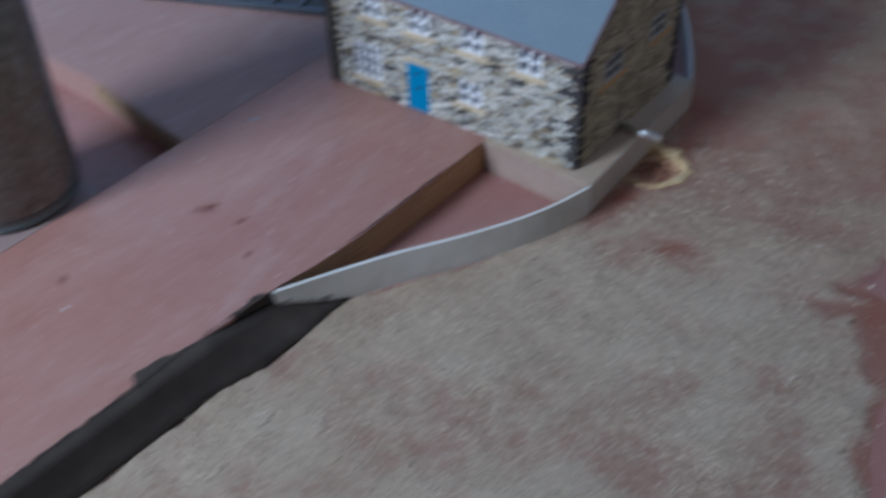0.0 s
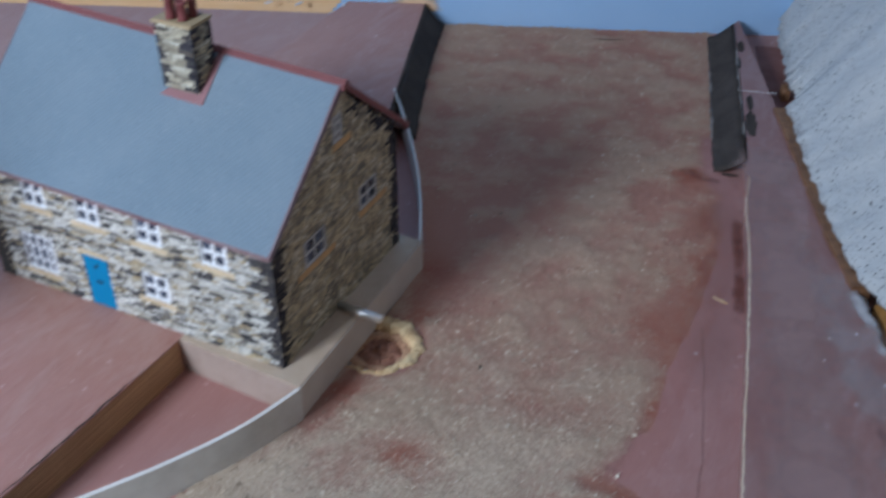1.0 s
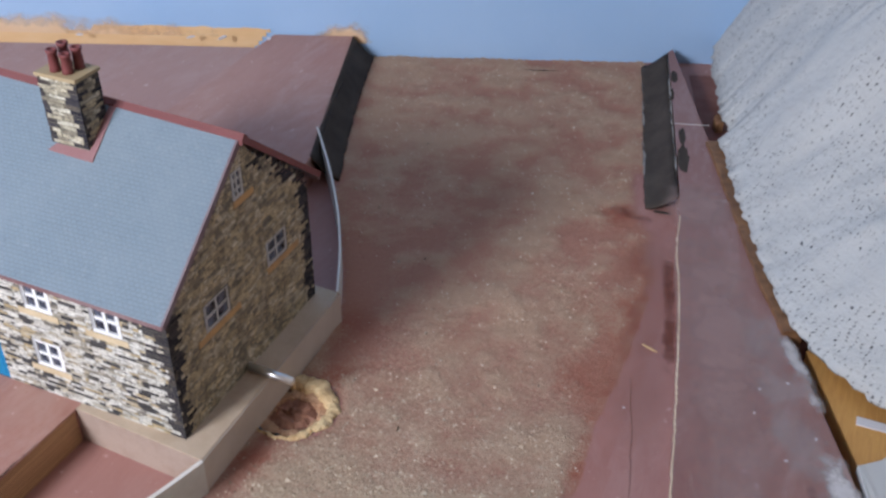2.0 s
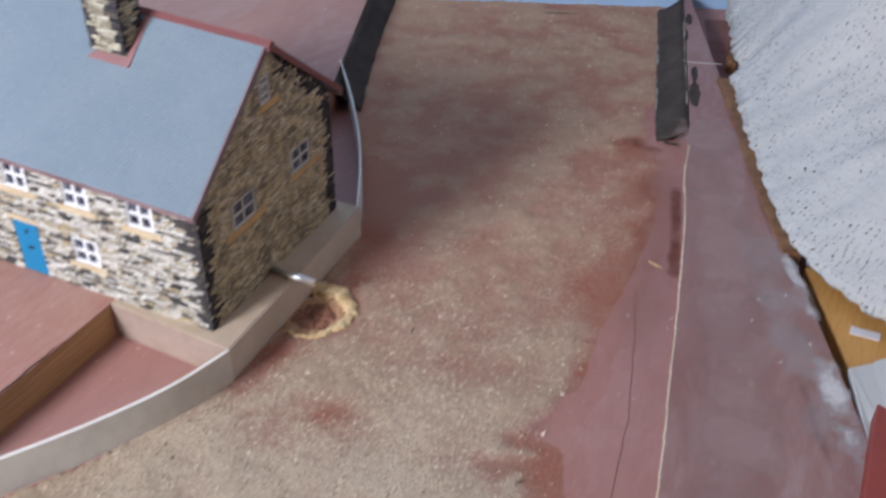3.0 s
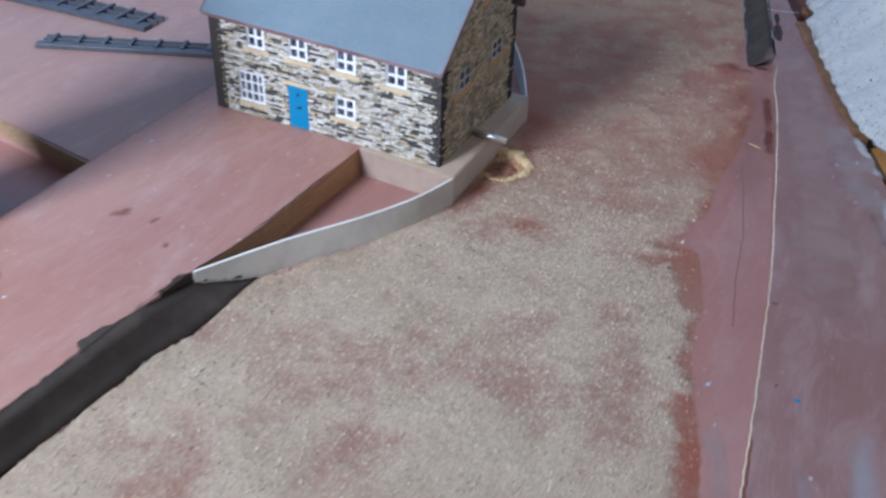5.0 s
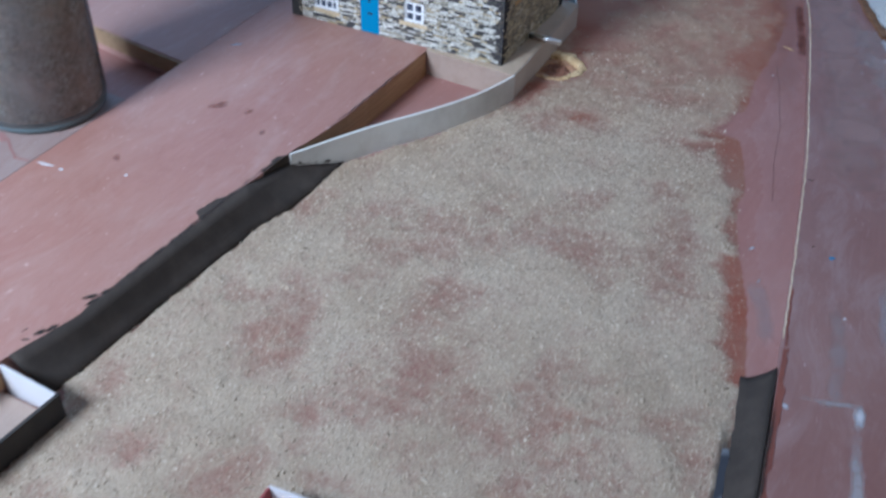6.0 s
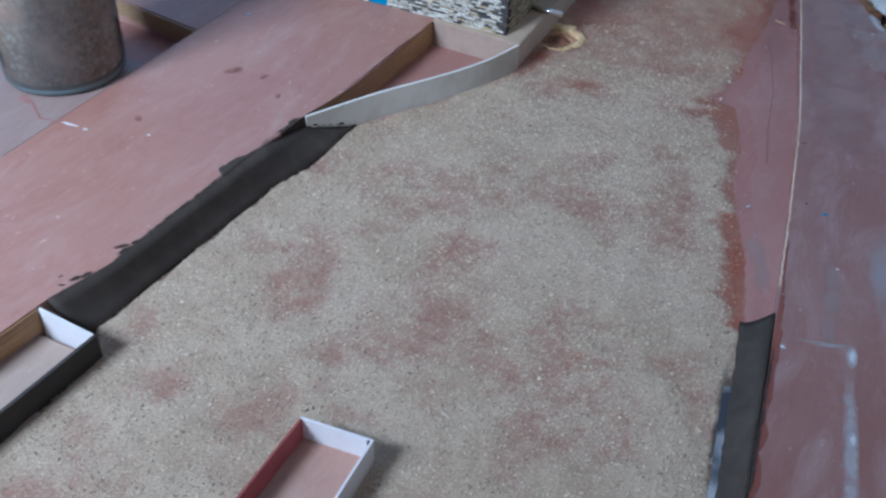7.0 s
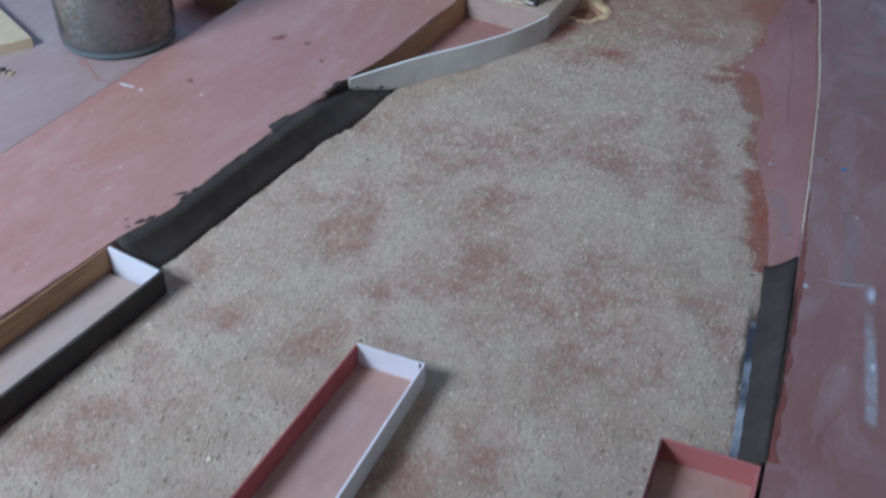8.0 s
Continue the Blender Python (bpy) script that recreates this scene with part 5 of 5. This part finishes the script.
# brown foam edge, pine batten and plaster scraps under the hillside
bm = bmesh.new()
strip(bm, rough_line([(141.5, 322), (152, 296), (189.5, 198), (205, 163)], 5, 0.5, 33), -9, -8, RTOP + 2.2)
thing("hill_former", bm, FORMER, "brown fibrous former under the plaster edge", "hill former")
bm = bmesh.new()
prism(bm, [(208, 158), (226, 180), (330, 140), (330, 40), (252, 58), (234.5, 94)], -10, 8.0, 0.4)
batten = thing("pine_batten", bm, PINE, "orange pine timber between board and plaster", "timber")
bm = bmesh.new()
box(bm, 231, 243, 119, 124, 8.0, 8.5, 0.2)
part("paint_dab", bm, DUST, batten, "white paint dab")
bm = bmesh.new()
prism(bm, rough_line([(233, 92), (250, 108), (330, 90), (340, 30), (246, 46)], 4, 1.5, 40), 8, lambda x, y: 12 + 3 * nz(x, y, 15, 3), 0.4)
thing("plaster_scrap", bm, PLASTER, "white plaster scrap on the pine timber", "plaster scrap")
bm = bmesh.new()
prism(bm, [(243.5, 66), (330, 40), (330, -60), (243, -40)], RTOP, RTOP + 9, 0.5)
thing("painted_block", bm, REDBLOCK, "maroon painted block at the board edge", "block")


# ---- marks on the boards: flat paint smears and chips ----
def blot(name, x, y, rx, ry, ang, z, mat, label, parent, seed, thick=0.25):
    rngb = random.Random(seed)
    poly = []
    for k in range(26):
        a = 2 * math.pi * k / 26
        r = 1 + rngb.uniform(-0.28, 0.28) * (0.3 if "smear" in mat.name or "chalk" in mat.name else 0.5 if mat == RAMPDARK else 1.0)
        poly.append((rx * r * math.cos(a), ry * r * math.sin(a)))
    bm = bmesh.new()
    prism(bm, poly, 0, thick)
    ob = part(name, bm, mat, parent, label)
    ob.matrix_local = pose(x * MM, y * MM, (z + 0.005) * MM, 0, 0, ang)
    return ob


def lap(line, reach, seed, parent, z, holes=0.35, taper=0.0):
    """Brushed charcoal paint lapping over an edge: ragged strokes that grow and stop along a line."""
    rngl = random.Random(seed)
    pts = rough_line(line, 0.3, 0.0, seed)
    n = len(pts) - 1
    ds = []
    for k in range(n + 1):
        u = k / n
        shape = (max(0.0, 1 - u) ** 0.5 * (1.0 if u < 0.34 else max(0.16, 1 - 2.6 * (u - 0.34)))) if taper else 1.0
        d = reach * shape * min(1.0, 9 * u, 6 * (1 - u)) * (0.8 + 0.3 * nz(k * 0.3, 0, 9.0, seed)) + rngl.uniform(-0.2, 0.2)
        ds.append(max(0.0, d * (1.0 if not holes else min(1.0, max(0.0, 1.0 - holes * (0.25 - 0.9 * nz(k * 0.3, 3.0, 3.6, seed)))))))
    bm = bmesh.new()
    base = [vert(bm, x, y, z) for x, y in pts]
    side = offset_line(pts, 1.0)
    rim = [vert(bm, p[0] + d * (q[0] - p[0]), p[1] + d * (q[1] - p[1]), z + 0.02) for p, q, d in zip(pts, side, ds)]
    top = [vert(bm, x, y, z + 0.12) for x, y in pts]
    for k in range(n):
        bm.faces.new((top[k], top[k + 1], rim[k + 1], rim[k]))
        bm.faces.new((base[k], rim[k], rim[k + 1], base[k + 1]))
        bm.faces.new((base[k], base[k + 1], top[k + 1], top[k]))
    return part("paint_lap", bm, RAMPDARK, parent, "ragged charcoal paint lap")


lap([(-61.6, -207), (-60.6, -182), (-59.4, -158)], 9.0, 50, plank, TOP + 0.01, 0.0, 1.0)
lap([(-59.4, -160), (-58.3, -141)], 4.0, 52, plank, TOP + 0.01, 0.8)
for k, (x, y, rx, ry, a) in enumerate(((-69.8, -271.5, 5.6, 2.0, 50), (-66.6, -266, 3.6, 1.6, 70), (-67.4, -274, 4.6, 1.6, 85), (-72.6, -298, 4.6, 2.2, 62), (-70.4, -294, 4.2, 2.0, 80), (-74.6, -304, 2.6, 0.9, 30), (-79, -300, 2.4, 0.5, 75))):
    blot("brush_scuff", x, y, rx, ry, a, TOP, CHARSOFT, "dry charcoal brush scuff", plank, 320 + k, 0.06)
lap([(-65.8, -283), (-62.0, -205)], 2.2, 55, plank, TOP + 0.01, 1.0)
for k, (x, y, r) in enumerate(((-120, -117, 8.0), (-119, -113.5, 5), (-101, -114.5, 5), (-82, -129, 4.0), (-133.0, -184.4, 5.0))):
    blot("paint_spot", x, y, r, 0.62 * r, 40 + 25 * k, TOP, REDSOFT, "faded red spot", plank, 61 + 2 * k, 0.06)
blot("white_fleck", -118, -194, 0.8, 0.7, 5, TOP, DUST, "white fleck", plank, 68)
blot("chalk_rub", -154, -53, 6, 1.8, 35, TOP, DUSTSOFT, "small chalky rub", plank, 69, 0.1)
blot("paint_drip", -198.5, -197.6, 4.6, 2.6, -30, TOP - 0.1, DRIPRED, "faded red drip head", jarboard, 59, 0.12)
blot("white_fleck", -160, -205.5, 4.6, 0.8, 5, TOP, DUST, "white scraped fleck", plank, 63)
blot("white_fleck", -150, -205.5, 1.2, 0.8, 5, TOP, DUST, "white fleck", plank, 64)
bm = bmesh.new()
strip(bm, rough_line([(-199.5, -195.5), (-194, -198.5), (-187, -203.5), (-178, -209), (-170, -208)], 3, 0.4, 65), 1.3, TOP - 0.1, TOP + 0.06)
part("paint_drip", bm, DRIPRED, jarboard, "thin red paint drip")
for k, (x, y, r, mt) in enumerate(((-229, -227.5, 1.9, DARKCARD), (-226, -226, 1.3, DARKCARD), (-231.5, -226, 1.5, DARKCARD), (-223.5, -227.5, 2.2, PALEBLOCK), (-227, -229, 1.2, PALEBLOCK))):
    blot("crumb", x, y, r, 0.6 * r, 35 * k, TOP - 0.1, mt, "dark crumb" if mt == DARKCARD else "pale wood crumb", jarboard, 66 + k, 1.1)
for k, (x, y, rx, ry, a) in enumerate(((125, 296, 16, 3.2, 103), (119, 322, 10, 2, 103), (97, 402, 9, 2.2, 103), (101, 375, 8, 1.6, 103))):
    blot("paint_smear", x, y, rx, ry, a, RTOP, RAMPDARK, "charcoal paint smear", rboard, 70 + k)
for k, (x, y, rx, ry, a) in enumerate(((208.5, -190, 2.6, 2.0, 0),)):
    blot("white_smear", x, y, rx, ry, a, RTOP, DUSTSOFT, "white chalky smear", rboard, 80 + k, 0.12)
bm = bmesh.new()
pts = [(200.9 + 14.1 * u, -158 - 139 * u) for u in [k / 40 for k in range(41)]]
left = offset_line(pts, 0.4)
rngp = random.Random(12)
wide = [max(0.9, 2.9 + 3.2 * nz(k * 3.4, 0, 11, 8) + rngp.uniform(-0.25, 0.25)) for k in range(41)]
right = [offset_line(pts, w)[k] for k, w in enumerate(wide)]
prism(bm, left + right[::-1], RTOP, RTOP + 0.25)
part("paint_run", bm, REDRUN, rboard, "dark red paint run along the ramp")
bm = bmesh.new()
strip(bm, rough_line([(196.4, -118), (198.8, -138), (201.2, -156)], 3, 0.3, 13), 1.0, RTOP, RTOP + 0.2)
part("paint_run", bm, REDRUN, rboard, "dark red paint run")
for k, (x, y, rx, ry, a, mt) in enumerate(((187.5, -26, 2.6, 0.5, 10, CHARSOFT), (199, -82, 1.2, 0.7, 60, CHARSOFT), (221, -127, 0.7, 0.6, 0, DUST))):
    blot("scuff", x, y, rx, ry, a, RTOP, mt, "small scuff", rboard, 300 + k, 0.1)
for k, (x, y, rx, ry, a) in enumerate(((172, -81, 3.6, 1.2, 60), (181, -104, 2.6, 0.7, 80))):
    blot("chalk_rub", x, y, rx, ry, a, 0.05, DUSTSOFT, "small chalky rub", baseboard, 310 + k, 0.1)
blot("blue_chip", 208.6, -87, 1.4, 0.9, 20, RTOP, BLUE, "blue paint chip", rboard, 97)
blot("pale_chip", 144.1, 141.3, 3.4, 0.5, -20, 0, PALEWOOD, "pale wood splinter", baseboard, 98, 0.6)
bm = bmesh.new()
strip(bm, rough_line([(136, 152), (138.5, 128), (150, 85), (160, 40), (165.5, 0), (172.5, -37)], 5, 0.35, 99), 0.22, 0.0, 0.1)
part("crack", bm, DARKEDGE, baseboard, "thin dark crack")
bm = bmesh.new()
strip(bm, rough_line([(109, 336), (131, 342)], 2, 0.35, 98), 0.6, RTOP, RTOP + 0.1)
part("joint_line", bm, CREAMEDGE, rboard, "white filler line at a joint")
for k, (sx, r) in enumerate(((-195, 3.0), (-118, 3.4), (-96, 5.0), (-64, 3.0))):
    p = wall_point(sx, 11.5)
    blot("torn_flake", p[0], p[1], 0.7 * r, 1.1, 22 + 30 * k, TOP, DUST, "white torn paint flake", back, 170 + k, 0.7)
blot("dark_streak", 8, 398, 20, 1.6, 22, 1.2, DAMPSOFT, "dark damp streak", baseboard, 180, 0.3)
def haze(name, line, width, z, colour, amount, parent, label, seed, rag=3.0, gaps=0.7):
    """A hazy band of dust or thin paint along a plan line, fading to both sides and in stretches."""
    m = Mat(name, 0.85, spec=0.15)
    at = m.node("ShaderNodeAttribute")
    at.attribute_name = "film"
    a = m.math("ADD", m.math("MULTIPLY", at.outputs["Fac"], 1.5), m.math("MULTIPLY", m.math("SUBTRACT", m.noise(110, 6, 0.78), 0.6), rag))
    m.colour(m.mix(m.noise(60, 3), colour, tuple(0.7 * c for c in colour)))
    m.link(m.math("MULTIPLY", m.ramp(a, [(0.1, 0.0), (1.0, 1.0)]), amount), m.b.inputs["Alpha"])
    pts = rough_line(smooth_line(line, 6), 3, 0.3, seed)
    rows, film = [], []
    for k in range(9):
        rows.append(offset_line(pts, width * (k / 8 - 0.5)))
        for i in range(len(pts)):
            ends = min(1.0, i / 10, (len(pts) - 1 - i) / 10) if len(pts) > 24 else min(1.0, i / 4, (len(pts) - 1 - i) / 4)
            film.append(max(0.0, ends * math.sin(math.pi * k / 8) * (0.75 + gaps * nz(i * 3.0, k, 22, seed))))
    n = len(pts)
    me = bpy.data.meshes.new(name)
    me.from_pydata([(x * MM, y * MM, z * MM) for r in rows for x, y in r], [], [(k * n + i, k * n + i + 1, (k + 1) * n + i + 1, (k + 1) * n + i) for k in range(8) for i in range(n - 1)])
    me.attributes.new("film", "FLOAT", "POINT").data.foreach_set("value", film)
    me.materials.append(m.m)
    ob = new(name, me)
    ob.parent = parent
    return tagged(ob, label)


haze("dust_band", [(172, 196), (184, 168), (194, 140), (208, 104), (222, 70), (238, 34)], 26, RTOP + 0.08, (0.56, 0.51, 0.52), 0.32, rboard, "hazy white plaster dust", 3, 3.0, 1.0)
haze("dust_band", [(213, 112), (228, 78), (243, 44), (256, 12)], 15, RTOP + 0.11, (0.70, 0.68, 0.69), 0.95, rboard, "white plaster dust", 33, 2.6, 0.8)
haze("rust_band", [(117, 250), (130, 205), (141, 150), (148, 105), (156, 60)], 34, 0.3, (0.36, 0.17, 0.135), 0.2, baseboard, "thin rusty brown wash beside the board edge", 9, 1.3, 0.2)
haze("white_streak", [(178, -104), (185, -118), (191, -134), (195, -150)], 11, 0.3, (0.56, 0.46, 0.46), 0.34, baseboard, "hazy white rub beside the ramp", 19, 2.0)
haze("white_streak", [(234.0, -176), (238, -205), (243, -235), (248, -272)], 7.5, RTOP + 0.08, (0.66, 0.66, 0.70), 0.5, rboard, "white chalky streak", 11)
blot("white_smear", 235.2, -183, 8.0, 3.4, 99, RTOP + 0.09, DUSTSOFT, "white chalky smear", rboard, 83, 0.05)
blot("white_smear", 242.2, -229, 5.0, 2.6, 99, RTOP + 0.09, DUSTSOFT, "white chalky smear", rboard, 84, 0.05)
haze("white_streak", [(210, -184), (224, -181), (238, -176)], 5, RTOP + 0.07, (0.6, 0.56, 0.58), 0.6, rboard, "faint chalky streak", 12)
haze("white_streak", [(214, -110), (222, -150), (226, -190)], 9, RTOP + 0.06, (0.5, 0.42, 0.43), 0.4, rboard, "faint chalky streak", 15)
haze("grime_line", [(-49.4, -8), (-50.6, -60), (-52.2, -92), (-55.2, -118)], 1.6, TOP + 0.08, (0.09, 0.055, 0.045), 0.85, plank, "dark grime along the board edge", 41, 2.2)
haze("grime_line", [(-75.0, -321), (-78.5, -366), (-83, -420), (-89.5, -560)], 2.4, TOP + 0.08, (0.09, 0.055, 0.045), 0.8, plank, "dark grime along the board edge", 43, 2.2)
haze("painted_edge", [(-59.8, -140), (-62.6, -204), (-66.2, -282)], 2.6, TOP + 0.56, (0.07, 0.055, 0.05), 0.8, ramp_a, "ragged charcoal paint edge", 45, 2.2)
haze("frayed_edge", [(114, 255), (93, 339), (69.5, 431)], 2.4, 2.3, (0.54, 0.50, 0.47), 0.6, ramp_d, "pale frayed paper edge", 51, 4.5)
haze("frayed_edge", [(130.5, 257), (108, 344), (85, 436)], 1.8, RTOP + 0.62, (0.56, 0.52, 0.49), 0.65, ramp_d, "pale frayed paper edge", 53, 4.5)
haze("painted_edge", [(203.5, -174), (209, -232), (215, -296)], 2.2, RTOP + 0.62, (0.07, 0.055, 0.05), 0.8, ramp_c, "ragged charcoal paint edge", 55, 2.2)
haze("painted_edge", [(-61.5, 207), (-80, 262), (-98, 318)], 3.0, TOP + 0.62, (0.07, 0.055, 0.05), 0.7, ramp_b, "ragged charcoal paint edge", 57, 2.2)
haze("rust_band", [(92, 248), (108, 245), (128, 239)], 13, 1.5, (0.30, 0.085, 0.06), 0.75, baseboard, "rust red stain by the ramp end", 61, 2.4)
blot("charcoal_dab", 123.6, 253.2, 4.2, 1.1, 8, 0.9, RAMPDARK, "charcoal dab", baseboard, 62, 0.3)
haze("dust_patch", [(150, 258), (160, 262)], 5, RTOP + 0.1, (0.7, 0.66, 0.66), 0.9, rboard, "white plaster smear", 63, 1.5)
# Chalk bloom; its pale tint also makes up for lamp falloff on the board.
haze("dust_band", [(132, 285), (150, 225), (168, 165), (186, 95), (205, 10), (216, -40)], 44, RTOP + 0.05, (0.50, 0.34, 0.325), 0.55, rboard, "thin chalky bloom that also lifts the far board", 71, 1.7, 0.6)
haze("dust_band", [(182, 184), (191, 167), (203, 147), (214, 124), (223, 105)], 9, RTOP + 0.12, (0.70, 0.68, 0.69), 0.8, rboard, "white plaster dust", 35, 2.8, 0.9)
haze("stain_band", [(214, 84), (224, 58), (236, 28)], 5, RTOP + 0.06, (0.17, 0.065, 0.055), 0.22, rboard, "dark red groove stain", 5)
haze("smudge_band", [(188.0, -180), (192.5, -215), (198.5, -256), (203, -292)], 7, 1.3, (0.06, 0.055, 0.05), 0.65, baseboard, "charcoal smudge at the ramp foot", 7, 2.2)
for k, (x, y, z) in enumerate(((143, 100, 0), (193, 120, RTOP), (193, 105, RTOP), (217, 100, RTOP), (203, 128, RTOP), (208, 84, RTOP))):
    blot("white_fleck", x, y, 0.6, 0.32, 40 * k, z, DUST, "white plaster fleck", rboard if z else baseboard, 140 + k, 0.3)
for k, (x, y, rx, ry, a) in enumerate(((240, -120, 40, 8, -80),)):
    blot("chalk_smear", x, y, rx, ry, a, RTOP, DUSTFAINT, "faint chalky smear", rboard, 130 + k, 0.1)
haze("brown_stain", offset_line([p for p in RLINE if 118 < p[1] < 216], 3.0), 7.5, 0.34, (0.25, 0.085, 0.062), 0.72, baseboard, "brown stain beside the board edge", 27, 1.7, 0.35)
blot("brown_smear", 103, 244, 16, 4, 5, 0, DAMPSOFT, "brown damp smear", baseboard, 152, 0.1)
# ---- the room: plain walls, floor and ceiling that close the place, with the window's opening ----
def room_wall(name, x0, x1, y0, y1, mat=None):
    bm = bmesh.new()
    box(bm, x0, x1, y0, y1, -900, 1990)
    return thing(name, bm, mat or ROOMWALL, "plain unseen room wall", "wall", kind="structure")


wx, wz, ww, wh = WINDOW.x / MM, WINDOW.z / MM, WIN_W / MM, WIN_H / MM
bm = bmesh.new()
holed(bm, [-2000, 1500], [-900, 1990], [(wx - ww / 2, wx + ww / 2, wz - wh / 2, wz + wh / 2)], lambda u, v: True, lambda u, v, d: (u, -800 - 80 * d, v))
thing("wall_south", bm, ROOMWALL, "plain room wall with a high window", "wall", kind="structure")
room_wall("wall_west", -1700, -1600, -880, 400)
# Unseen wall, set close and pale to bounce light onto the gable.
room_wall("bounce_wall_east", 720, 800, -880, 900, BOUNCEPAINT)
bm = bmesh.new()
box(bm, -1800, 1600, -880, 1200, 2000, 2080)
thing("ceiling", bm, ROOMCEIL, "plain pale ceiling", "ceiling", kind="structure")
bm = bmesh.new()
box(bm, -1800, 1600, -880, 1200, -980, -910)
thing("floor", bm, CARPET, "dark carpeted room floor", "floor", kind="structure")
window_1 = thing("window_1", None, None, "plain white window frame", "window", kind="structure")
for q in ((wx - ww / 2, wx - ww / 2 + 18, wz - wh / 2, wz + wh / 2), (wx + ww / 2 - 18, wx + ww / 2, wz - wh / 2, wz + wh / 2), (wx - ww / 2 + 18, wx + ww / 2 - 18, wz - wh / 2, wz - wh / 2 + 18), (wx - ww / 2 + 18, wx + ww / 2 - 18, wz + wh / 2 - 18, wz + wh / 2)):
    bm = bmesh.new()
    box(bm, q[0], q[1], -865, -835, q[2], q[3])
    part("window_frame", bm, WHITE, window_1)
